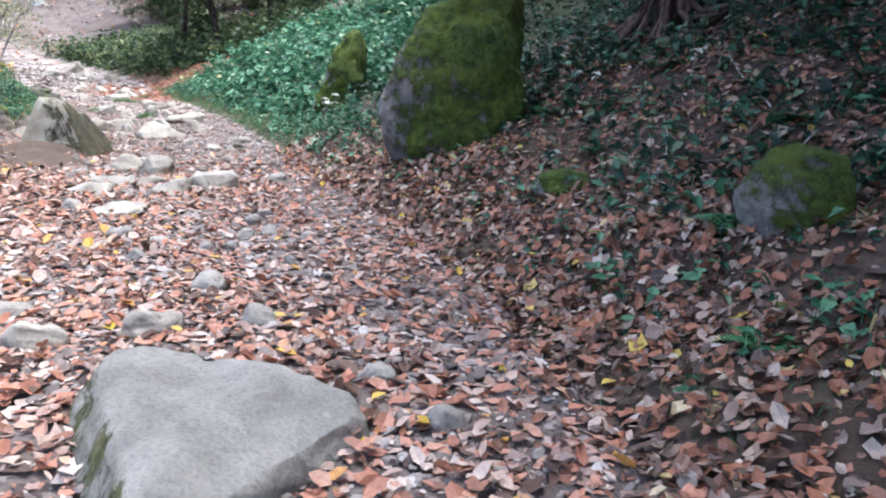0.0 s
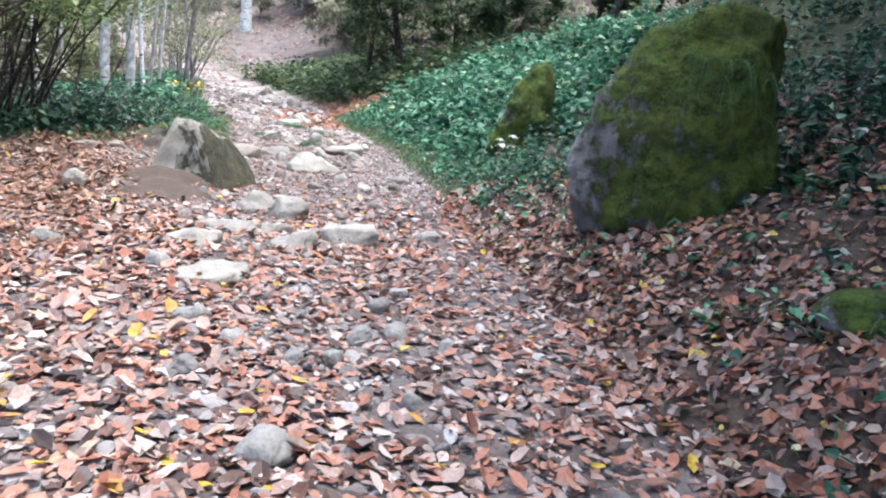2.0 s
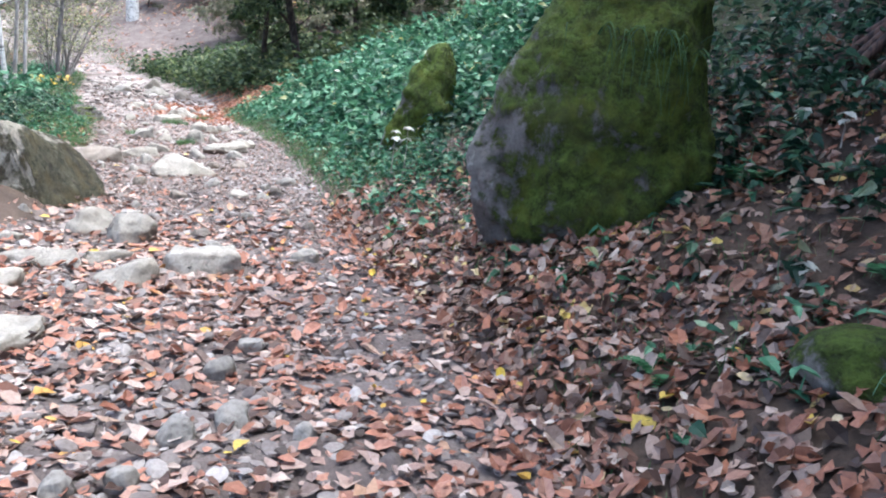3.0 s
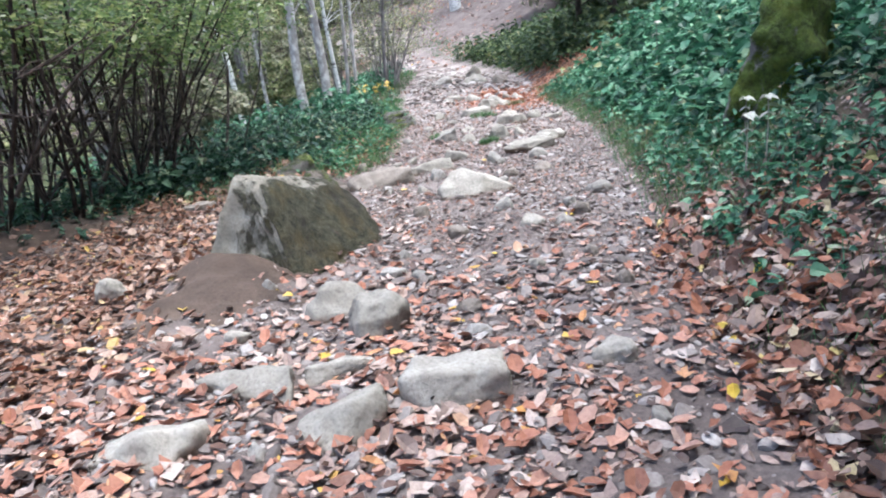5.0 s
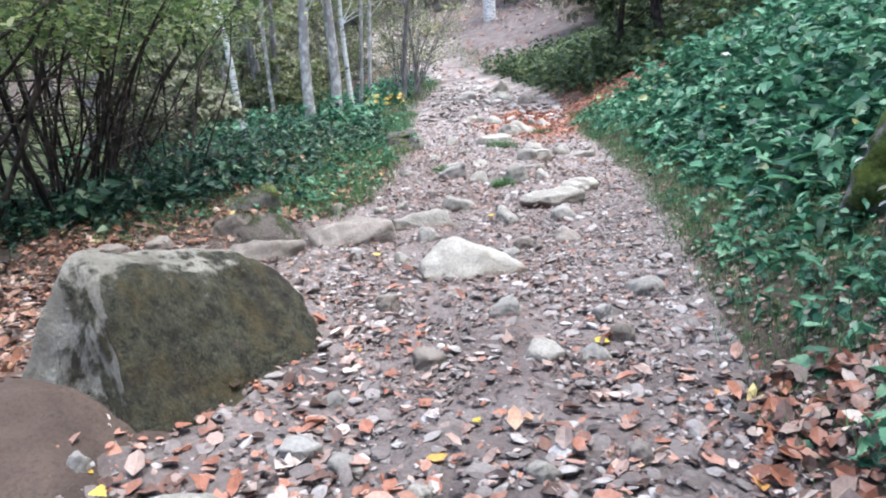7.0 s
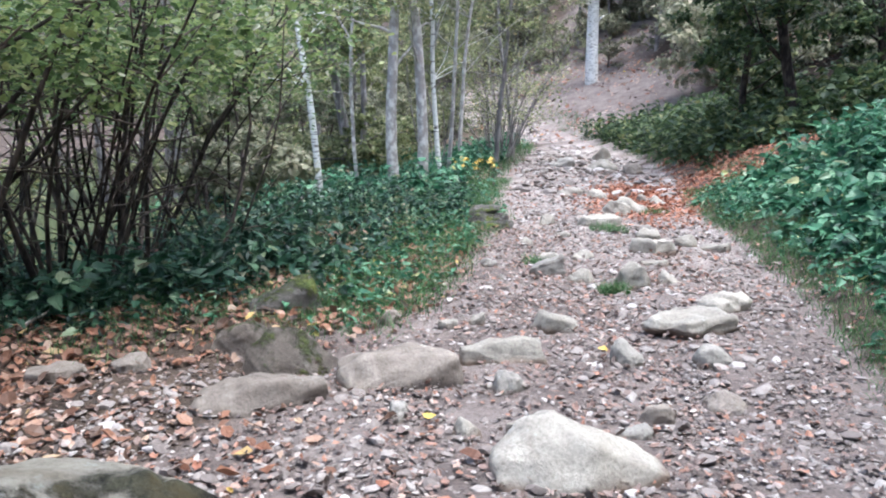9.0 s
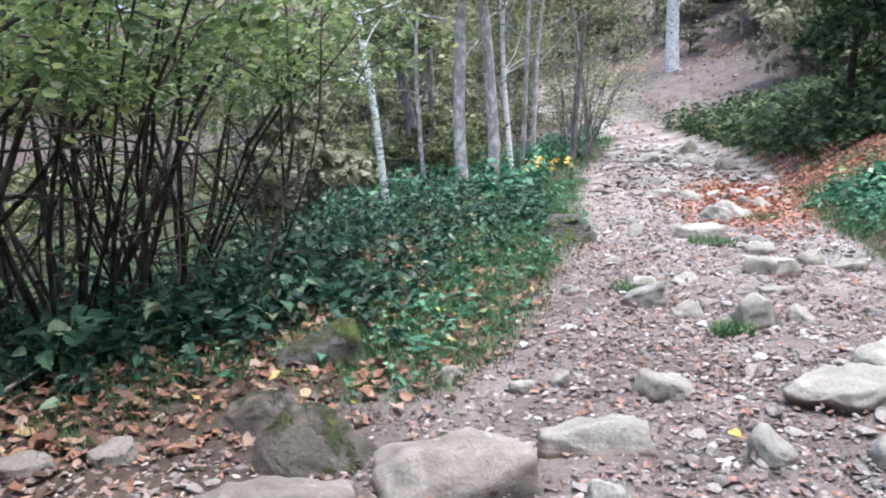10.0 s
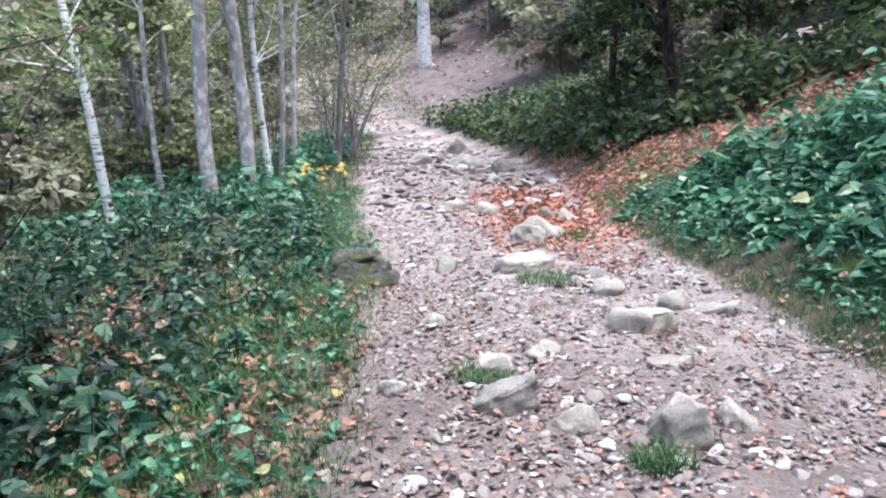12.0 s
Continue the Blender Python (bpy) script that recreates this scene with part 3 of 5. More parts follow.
GROUND = tagged(new("ground", me), "trodden brown earth of a stony woodland path and its banks", "ground", kind="structure")


# ---- stones ----
KINDS = (("grey", STONE), ("pale grey", STONE_PALE), ("brownish", STONE_BROWN))


def stone_corners(r, length, deep, high, form):
    """Corners of a broken stone: a foot ring, a worn top, its long side along x."""
    n = int(r.integers(5, 8))
    a = np.linspace(0, 2 * np.pi, n, endpoint=False) + r.uniform(-0.3, 0.3, n)
    lobe = (np.abs(np.cos(a)) ** 3 + np.abs(np.sin(a)) ** 3) ** (-1 / 3) * r.uniform(0.88, 1.05, n)
    foot = np.stack([lobe * np.cos(a) * length / 2, lobe * np.sin(a) * deep / 2], -1)
    tilt = r.normal(0, 0.3, 2) / np.array([length, deep]) * high
    rings = [(1.0, -0.7 * high), (1.0, 0.15 * high)]
    if form == "slab":
        rings += [(0.97, 0.7 * high), (0.87, 0.8 * high)]
    elif form == "block":
        rings += [(0.9, 0.6 * high), (0.55, 1.0 * high)]
    elif form == "round":
        rings += [(0.93, 0.55 * high), (0.6, 0.98 * high)]
    slip = r.normal(0, 0.05, 2) * np.array([length, deep])
    out = [(x * k * r.uniform(0.82, 1.08) + slip[0] * (z > 0), y * k * r.uniform(0.82, 1.08) + slip[1] * (z > 0), z * r.uniform(0.82, 1.1) + (tilt[0] * x + tilt[1] * y) * (z > 0.5 * high)) for k, z in rings for x, y in foot]
    if form == "ridge":
        top = r.uniform(-0.25, 0.1)
        out += [(top * length, 0.05 * deep, high), ((top + 0.2) * length, -0.02 * deep, 0.86 * high), (0.4 * length, 0.1 * deep, 0.35 * high), (-0.38 * length, 0, 0.5 * high), (0.05 * length, -0.36 * deep, 0.45 * high)]
    return out


def marked_stone(x, y, length, high, turn, form, kind, seed):
    r = np.random.default_rng(seed)
    deep = length * r.uniform(0.5, 0.68) + 0.03
    high = min(high, 0.42 * length + 0.02)
    v, f = hull(seed, stone_corners(r, length, deep, high, form), 6 if length > 0.35 else 4, {"slab": 1, "block": 1, "ridge": 1, "round": 3}[form], 0.05 * length ** 0.8, 3.0 / length)
    ob = new("stone", mesh_of("stone", v, f, KINDS[kind][1]))
    ob.matrix_world = pose(x, y, float(ground(x, y)), r.uniform(-4, 4), r.uniform(-4, 4), turn)
    shape = {"slab": "flat-topped", "block": "blocky", "ridge": "ridged", "round": "rounded"}[form]
    words = ("grey stone half sunk in the path", "pale grey stone bedded in the path", "brownish earth-stained stone set in the path")[kind]
    size = "large " if length > 0.45 else "small " if length < 0.18 else ""
    return tagged(ob, size + shape + " " + words, "stone", "stones in the path")


def path_stone(x, y, wide, high, seed):
    r = np.random.default_rng(seed)
    return marked_stone(x, y, wide, high, r.uniform(0, 70), ("slab", "round", "block", "ridge")[int(r.integers(0, 4))], int(r.choice(3, p=(0.42, 0.36, 0.22))), seed)


for stretch, rows in enumerate((MARKED_A, MARKED_B, MARKED_C, MARKED_D, MARKED_E)):
    for k, row in enumerate(rows):
        marked_stone(*row, 100 * stretch + k)
for stretch, rows in enumerate((LESSER_A, LESSER_B)):
    for k, row in enumerate(rows):
        path_stone(*row, 1000 + 100 * stretch + k)


def bold_stone(seed, x, y, front, away, deep, material, label, ease=1):
    """Broken stone from the corners of its front, carried back by deep towards the angle away."""
    d = np.array([math.cos(radians(away)), math.sin(radians(away)), 0]) * deep
    front = np.array(front)
    low = np.array([1, 1, 0])
    corners = list(front) + list(front + d - np.array([0, 0, 1]) * front[:, 2:] * 0.3) + [c * low + np.array([0, 0, -0.12]) for c in front] + [c * low + d + np.array([0, 0, -0.12]) for c in front]
    ob = new("stone", mesh_of("stone", *hull(seed, corners, 7, ease, 0.022, 7), material))
    ob.matrix_world = pose(x, y, float(ground(x, y)))
    tagged(ob, label, "stone", "stones in the path")


bold_stone(611, -2.43, 7.69, [(-0.21, 0.0, 0.16), (0.11, 0.2, 0.17), (0.22, 0.08, 0.13), (0.09, -0.01, 0.15), (-0.18, -0.17, 0.14), (-0.05, -0.18, 0.0), (0.2, 0.13, 0.0), (-0.2, -0.15, 0.02)], 128, 0.1, STONE_PALE, "large pale flat-topped stone with a broken front edge")
bold_stone(612, -2.71, 7.28, [(0.07, 0.13, 0.17), (0.02, 0.03, 0.15), (-0.16, -0.13, 0.05), (-0.15, -0.16, 0.0), (0.05, -0.14, 0.0), (0.12, 0.08, 0.0), (0.09, 0.14, 0.08)], 128, 0.12, STONE_PALE, "pale sharp-ridged stone tilted out of the path")
bold_stone(613, -3.42, 7.44, [(-0.27, -0.14, 0.05), (0.0, 0.0, 0.09), (0.2, 0.05, 0.11), (0.33, -0.1, 0.02), (0.1, -0.12, 0.0), (-0.26, -0.15, 0.0)], 128, 0.1, STONE_PALE, "long low pale stone slab edge in the leaves")
bold_stone(614, -3.08, 7.7, [(-0.12, -0.16, 0.1), (0.08, 0.1, 0.07), (0.1, 0.12, 0.0), (-0.08, -0.18, 0.0)], 128, 0.09, STONE_PALE, "narrow pale stone running into the leaves")
bold_stone(615, -3.26, 6.79, [(0.1, 0.12, 0.1), (-0.04, -0.03, 0.13), (-0.2, -0.2, 0.05), (0.07, 0.08, 0.0), (0.09, -0.06, 0.0)], 128, 0.14, STONE_PALE, "pale wedge-shaped stone half sunk in leaves")
bold_stone(616, -6.11, 10.89, [(-0.23, -0.26, 0.05), (-0.15, -0.1, 0.13), (0.05, 0.08, 0.15), (0.22, 0.28, 0.12), (0.18, 0.28, 0.0), (0.05, -0.06, 0.0), (-0.15, -0.28, 0.0)], 143, 0.2, STONE_BROWN, "long earth-brown stone ledge at the path edge", 2)
bold_stone(617, -5.76, 11.59, [(-0.28, -0.22, 0.08), (-0.16, -0.1, 0.16), (0.02, 0.14, 0.2), (0.25, 0.23, 0.15), (0.23, 0.27, 0.02), (0.06, -0.07, 0.0), (-0.13, -0.26, 0.0)], 143, 0.22, STONE_BROWN, "large rounded earth-brown stone at the path edge", 2)
bold_stone(618, -5.53, 12.24, [(-0.19, -0.17, 0.08), (-0.05, 0.0, 0.13), (0.11, 0.2, 0.13), (0.21, 0.16, 0.03), (0.08, 0.02, 0.0), (-0.18, -0.18, 0.0)], 140, 0.16, STONE_PALE, "pale flat stone slab bedded in the path")
bold_stone(619, -4.47, 11.26, [(-0.22, -0.19, 0.08), (-0.18, 0.0, 0.22), (-0.1, 0.08, 0.25), (0.12, 0.05, 0.18), (0.34, 0.31, 0.02), (0.16, -0.06, 0.0), (-0.14, -0.23, 0.0)], 130, 0.2, STONE_PALE, "large pale hump-backed stone in the path", 2)
bold_stone(620, -5.97, 14.56, [(-0.14, 0.0, 0.02), (-0.02, 0.06, 0.23), (0.12, 0.04, 0.19), (0.16, 0.02, 0.04), (0.02, -0.06, 0.0), (-0.08, -0.03, 0.0), (-0.05, -0.03, 0.17)], 100, 0.16, STONE_PALE, "pale angular block standing out of the path")


def big_rock(name, seed, x, y, z, dims, turn, material, label, level=5, cuts=8, rough=0.07, planes=(), tip=(0, 0), keep=(0.6, 0.9), category="rock"):
    v, f = rock(seed, dims, level, cuts, rough, keep, planes)
    ob = new(name, mesh_of(name, v, f, material))
    ob.matrix_world = pose(x, y, z, tip[0], tip[1], turn)
    return tagged(ob, label, category)


def shaped_rock(name, seed, x, y, z, corners, turn, material, label, category="rock", cuts=9, ease=4, rough=0.035, grain=4.0):
    ob = new(name, mesh_of(name, *hull(seed, corners, cuts, ease, rough, grain), material))
    ob.matrix_world = pose(x, y, z, 0, 0, turn)
    return tagged(ob, label, category)


# flat rock that the walk starts behind, with a lower tongue beside it
flat = new("rock", mesh_of("rock", *hull(11, [(-0.62, 0.32, -0.12), (-0.2, -0.55, -0.12), (0.2, -0.6, -0.12), (0.5, -0.12, -0.12), (0.66, 0.14, -0.12), (0.6, 0.34, -0.12), (-0.3, 0.5, -0.12), (-0.62, 0.1, -0.12), (-0.44, 0.36, 0.21), (-0.14, 0.4, 0.22),
                   (0.14, 0.36, 0.2), (0.3, -0.2, 0.15), (0.28, -0.56, 0.15), (0.06, -0.62, 0.2), (-0.26, -0.1, 0.23), (-0.42, 0.2, 0.22), (0.5, 0.34, 0.12), (0.6, 0.16, 0.1), (0.48, -0.06, 0.08)], 14, 2, 0.035, 3.4), FLAT_ROCK))
flat.matrix_world = pose(-0.84, 2.5, 0.0)
tagged(flat, "large flat-topped pale grey rock with a mossy side", "rock")

# wedge-shaped boulder beside the path
shaped_rock("boulder", 21, -4.77, 9.18, 0.0, [(-0.3, -0.72, -0.15), (0.5, -0.62, -0.15), (0.62, -0.45, -0.15), (0.46, 0.25, -0.15), (0.2, 0.84, -0.15), (-0.7, 0.6, -0.15), (-0.6, -0.3, -0.15), (-0.26, -0.66, 0.14), (0.5, -0.55, 0.06),
            (0.02, -0.46, 0.75), (0.18, -0.42, 0.70), (-0.14, -0.36, 0.74), (-0.14, 0.5, 0.5), (-0.05, 0.7, 0.38), (-0.04, 0.86, 0.2), (0.18, 0.8, 0.08), (-0.45, 0.3, 0.5)], 0, BOULDER, "wedge-shaped grey-brown boulder, mossy flank and muddy foot", "boulder", 13, 2, 0.035, 3)
n = 61
gx, gy = np.meshgrid(np.linspace(-6.0, -3.5, n), np.linspace(6.9, 9.3, n))
swell = np.exp(-((gx + 4.7 - 0.3 * (8.4 - gy)) / 0.55) ** 2 - ((gy - 8.45) / 0.8) ** 2)
rugged = np.array([noise.fractal(Vector((a * 3.5, b * 3.5, 4)), 0.9, 2.1, 5) for a, b in zip(gx.ravel(), gy.ravel())]).reshape(n, n)
gz = ground(gx.ravel(), gy.ravel()).reshape(n, n) - 0.06 + 0.15 * swell + 0.05 * rugged
cell = (np.arange(n - 1)[:, None] * n + np.arange(n - 1)[None]).ravel()
heap = new("earth_mound", mesh_of("earth_mound", np.stack([gx.ravel(), gy.ravel(), gz.ravel()], -1), np.stack([cell, cell + 1, cell + n + 1, cell + n], -1), MUD))
tagged(heap, "bare brown muddy earth heaped against the boulder", "soil mound")
shaped_rock("boulder", 23, -0.09, 8.42, 0.24, [(-0.6, -0.3, 0.05), (0.1, -0.5, 0.05), (0.72, -0.3, 0.2), (0.85, 0.5, 0.2), (-0.45, 0.5, 0.1), (-0.68, -0.36, 0.4), (-0.7, -0.3, 0.75), (-0.62, -0.46, 0.5), (-0.2, -0.62, 0.32), (0.4, -0.66, 0.42), (0.78, -0.5, 0.75),
            (-0.46, -0.34, 1.3), (-0.2, -0.3, 1.72), (0.0, -0.55, 1.35), (0.45, -0.56, 1.5), (0.3, -0.3, 1.95), (0.68, -0.25, 1.85), (0.8, 0.3, 1.9), (0.1, 0.4, 1.95), (-0.3, 0.4, 1.65)], 4, MOSS_ROCK, "tall boulder thickly covered with green moss on the bank", "boulder", 18, 4, 0.07, 2.4)
shaped_rock("boulder", 24, -1.9, 12.4, 0.55, [(-0.4, -0.4, -0.1), (0.35, -0.4, -0.1), (0.45, 0.4, 0.1), (-0.4, 0.4, -0.1), (-0.22, -0.3, 0.55), (0.3, -0.3, 0.8), (0.05, -0.15, 1.2), (0.3, 0.1, 1.3), (0.2, 0.35, 1.1), (-0.1, 0.2, 0.95)], 0, MOSS_ROCK, "narrow mossy rock standing out of the bank", "boulder", 9, 3, 0.09, 3.4)
big_rock("boulder", 25, 2.05, 4.3, 0.52, (0.66, 0.6, 0.72), 10, MOSS_ROCK, "blue-grey rock with moss patches among ferns", 5, 6, 0.12, category="boulder")
big_rock("rock", 26, 0.95, 5.9, 0.42, (0.55, 0.45, 0.3), 10, MOSS_ROCK, "low moss-covered rock on the leafy bank", 4, 6, 0.08)
shaped_rock("rock", 27, -7.58, 11.92, 0.0, [(-0.2, -0.34, -0.1), (0.0, -0.34, -0.1), (-0.06, 0.42, -0.1), (0.26, 0.4, -0.1), (-0.15, -0.32, 0.03), (-0.03, -0.33, 0.03), (0.0, 0.34, 0.28), (0.12, 0.36, 0.3), (0.22, 0.3, 0.2), (0.04, 0.0, 0.17)], 0, STONE_MOSSY, "tilted grey slab with moss on its edge", rough=0.02, ease=2)
shaped_rock("rock", 28, -6.46, 11.36, -0.05, stone_corners(np.random.default_rng(36), 0.6, 0.46, 0.24, "round"), 58, CAPPED, "rounded brown rock with moss on top", ease=3, rough=0.025)
shaped_rock("rock", 33, -6.98, 11.35, 0.0, stone_corners(np.random.default_rng(33), 0.5, 0.4, 0.18, "round"), 64, CAPPED, "low moss-covered rock beside the path", ease=3)
for k in range(3):
    shaped_rock("rock", 29 + k, -9.05 - 0.06 * k, 16.45 + 0.04 * k, 0.03 + 0.09 * k, corners_of(29 + k, (0.72 - 0.12 * k, 0.4 - 0.05 * k, 0.15), 16), 20 + 5 * k, STONE_MOSSY, "layered dark grey stone slab beside the path", rough=0.02)

# ---- fallen leaves, gravel ----
def fallen(name, n, box, chance, seed, material, size, label, lift=0.022, ruffle=0.24):
    r = np.random.default_rng(seed)
    x, y = draw_points(n, box, chance, seed)
    n = len(x)
    z = ground(x, y) + r.uniform(0.004, lift, n) + 0.01
    rot = lie(x, y) @ turns(r.uniform(0, 6.28, n), r.normal(0, ruffle, n), r.normal(0, ruffle, n))
    s = size[0] + (size[1] - size[0]) * r.random(n) ** 1.5
    h = n // 3
    pair = []
    for shape, k in ((LEAF, slice(0, h)), (CURLED, slice(h, 2 * h)), (TORN, slice(2 * h, n))):
        pair.append(strew(shape, np.stack([x, y, z], -1)[k], rot[k], np.stack([s, s * r.uniform(0.6, 1.25, n), s * r.choice([-1.2, 1], n) * r.uniform(0.5, 2.0, n)], -1)[k]))
    return tagged(new(name, mesh_of(name, *join(*pair), material, False)), label, "leaf litter", kind="stuff")


def litter_chance(x, y):
    r, l = right_of(x, y), left_of(x, y)
    mound = np.exp(-(((x + 4.55) ** 2 / 0.32 + (y - 8.1) ** 2 / 0.4) ** 1.2))
    on_path = (1 - 0.92 * mound) * (1 - 0.5 * soft(y + 0.35 * x, 4.6, 9.0)) * patchy(x, y, 1.3, 0.5, 0.45) * (1 - 0.3 * np.exp(-(r + 0.25) ** 2 / 0.06) * soft(y, 3, 6))
    bank = (1 - 0.75 * soft(y, 9, 12.5)) * patchy(x, y, 1.6, 2.2, 0.4) * (1 - 0.45 * soft(r, 2.5, 5))
    scrub = (0.6 - 0.35 * soft(y, 12, 13.5)) * (1 - soft(l, 0.2 + 0.4 * soft(y, 10, 11), 0.6 + 0.9 * soft(y, 10, 11))) + 0.04
    return np.where(r > 0, bank, np.where(l > 0, scrub, on_path))


fallen("leaf_litter", 20000, (-8.5, 1.2, 0.2, 11.5), lambda x, y: litter_chance(x, y) * soft(y, 0.2, 1.5) * (1 - soft(y + 0.25 * np.sin(3 * x), 7.5, 11.3)) * (right_of(x, y) < 0.15) * (1 - 0.85 * soft(-x - 0.25 * y, 2.1, 3.0)), 31, LITTER, (0.03, 0.115), "brown, russet and tan fallen leaves trodden into the path", 0.02, 0.16)
# bank leaves: browner than the path's, with some shade put into the colour
fallen("leaf_litter", 11000, (-2.6, 5.5, 0.3, 10.5), lambda x, y: litter_chance(x, y) * soft(right_of(x, y), 0.6, 1.8), 45, BROWN_LITTER, (0.045, 0.11), "brown fallen leaves on the upper bank, darkened for shade", 0.04, 0.34)
fallen("leaf_litter", 15000, (-2.6, 5.5, 0.3, 10.5), lambda x, y: litter_chance(x, y) * (right_of(x, y) > 0.05) * (1 - 0.85 * soft(right_of(x, y), 0.6, 1.8)), 38, BANK_LITTER, (0.04, 0.115), "deep brown and orange fallen leaves on the bank, darkened for shade", 0.04, 0.34)
fallen("leaf_litter", 8500, (-9, 5, -5, 1.5), lambda x, y: litter_chance(x, y) * (1 - soft(y, 0.2, 1.5)), 37, LITTER, (0.03, 0.115), "brown fallen leaves where the walk begins")
# clearing leaves are brown, and darker than the path's to suggest shade
fallen("leaf_litter", 19000, (-9, -3.4, 2, 12), lambda x, y: litter_chance(x, y) * soft(-x - 0.25 * y, 2.1, 3.0) * (1 - soft(y, 8.5, 11.8)), 39, BROWN_LITTER, (0.03, 0.11), "brown fallen leaves covering the clearing beside the path", 0.025, 0.2)
fallen("leaf_litter", 30000, (-10, 3.5, 7, 16.5), lambda x, y: litter_chance(x, y) * soft(y + 0.25 * np.sin(3 * x), 7.2, 10.8) * (left_of(x, y) < 0.1), 32, FADED_LITTER, (0.015, 0.06), "scattered brown fallen leaves between the stones of the path")
fallen("leaf_litter", 5200, (-11.5, -5.5, 10, 17), lambda x, y: soft(left_of(x, y), -0.1, 0.3) * (1 - soft(left_of(x, y), 1.6, 3.0)), 40, BROWN_LITTER, (0.04, 0.10), "brown fallen leaves round the mossy rocks, darkened for shade", 0.04, 0.35)
fallen("leaf_litter", 9000, (-18, 2, 16, 30), litter_chance, 33, FADED_LITTER, (0.04, 0.09), "thin brown fallen leaves on the farther path")
fallen("leaf_litter", 6000, (-11.5, -5, 17.5, 26), lambda x, y: np.exp(-((x + 8.9 + (y - 20.5) * 0.5) / 0.75) ** 2) * np.exp(-((y - 21) / 1.8) ** 2), 34, RED_LITTER, (0.05, 0.10), "drift of bright russet leaves at the edge of the path")
fallen("leaf_litter", 9000, (-12, 0, 20, 32), lambda x, y: soft(right_of(x, y), 0, 0.4) * (1 - soft(right_of(x, y), 3, 6)) * soft(y, 20.5, 22.5), 35, RED_LITTER, (0.06, 0.11), "russet leaves lying on the shaded slope")

fallen("leaf_litter", 4500, (-48, -12, 34, 58), lambda x, y: np.where(right_of(x, y) > -1, 1.0, 0.25), 36, LITTER, (0.14, 0.32), "tan leaves strewn over the far hillside", 0.05)


def gravel(name, n, box, chance, seed, size, level, label):
    r = np.random.default_rng(seed)
    x, y = draw_points(n, box, chance, seed)
    n = len(x)
    s = r.uniform(0, 1, n) ** 2.2 * (size[1] - size[0]) + size[0]
    dims = np.stack([s, s * r.uniform(0.6, 0.95, n), s * r.uniform(0.2, 0.45, n)], -1) / 2
    rot = lie(x, y) @ turns(r.uniform(0, 6.28, n), r.normal(0, 0.25, n), r.normal(0, 0.25, n))
    z = ground(x, y) + dims[:, 2] * r.uniform(0.2, 0.7, n) + 0.004
    pairs = []
    for k in range(8):
        v, f = rock(900 + k, (2, 2, 2), level, 8, 0.0, (0.4, 0.8))
        v[:, 2] -= 0.56
        m = np.arange(n) % 8 == k
        pairs.append(strew((v, f), np.stack([x, y, z], -1)[m], rot[m], dims[m]))
    return tagged(new(name, mesh_of(name, *join(*pairs), PEBBLE, False)), label, "gravel", kind="stuff")


def gravel_chance(x, y):
    r, l = right_of(x, y), left_of(x, y)
    inside = soft(-r, -0.3, 0.05) * soft(-l, -0.1, 0.4)
    near = 0.5 * np.exp(-((x + 1.7 + 0.35 * (y - 5)) / 1.5) ** 2) + 0.12
    return inside * (near + (0.25 + 0.75 * soft(y, 8.5, 12) - near) * soft(y, 7.5, 11)) * patchy(x, y, 1.5, 4.1, 0.35)


gravel("gravel", 5200, (-8, 1, 1.2, 12), lambda x, y: gravel_chance(x, y) * (1 - soft(y, 8.5, 12)), 41, (0.03, 0.12), 2, "grey broken pebbles among the leaves of the path")
gravel("gravel", 2800, (-13, -2, 7.5, 22), lambda x, y: gravel_chance(x, y) * soft(y, 7.5, 11), 42, (0.03, 0.12), 2, "pale grey broken stones covering the path")
gravel("gravel", 30000, (-12, 1.2, 1.5, 19), lambda x, y: gravel_chance(x, y) * (0.5 + 0.5 * soft(y, 4, 8)), 43, (0.012, 0.05), 1, "fine grey grit on the path")
gravel("gravel", 1500, (-30, -8, 20, 42), gravel_chance, 44, (0.08, 0.35), 2, "light stones on the rising farther path")


# ---- herbs and grass ----
def herbs(name, n, box, chance, seed, material, height, leaf, label, tiers=5, shape=TOOTHED, category="undergrowth", rise=None):
    """Upright herbs with pairs of leaves up each stem."""
    r = np.random.default_rng(seed)
    x, y = draw_points(n, box, chance, seed)
    n = len(x)
    h = r.uniform(*height, n) * (1 if rise is None else rise(x, y))
    lean = r.normal(0, 0.22, (n, 2))
    foot = np.stack([x, y, ground(x, y) - 0.02], -1)
    stem_rot = turns(r.uniform(0, 6.28, n), r.normal(0, 0.15, n), r.normal(0, 0.15, n))
    thin = np.full(n, 0.008)
    pairs = [strew(BLADE, foot, stem_rot, np.stack([h * 0.6, thin, h], -1))]
    for k in range(tiers):
        f = (k + 0.8) / tiers
        for side in (0, np.pi):
            yaw = r.uniform(0, 6.28, n) * 0.35 + k * 1.6 + side + np.arange(n) * 2.1
            at = foot + np.stack([lean[:, 0] * h * f, lean[:, 1] * h * f, h * f], -1)
            s = (leaf[0] + (leaf[1] - leaf[0]) * r.random(n) ** 1.6) * (1.15 - 0.45 * abs(f - 0.6))
            pairs.append(strew(shape, at, turns(yaw, r.uniform(-0.4, 0.75, n), r.normal(0, 0.5, n)), np.stack([s, s * r.uniform(0.6, 1.0, n), s * r.uniform(0.6, 1.8, n)], -1)))
    return tagged(new(name, mesh_of(name, *join(*pairs), material, False)), label, category, kind="stuff")


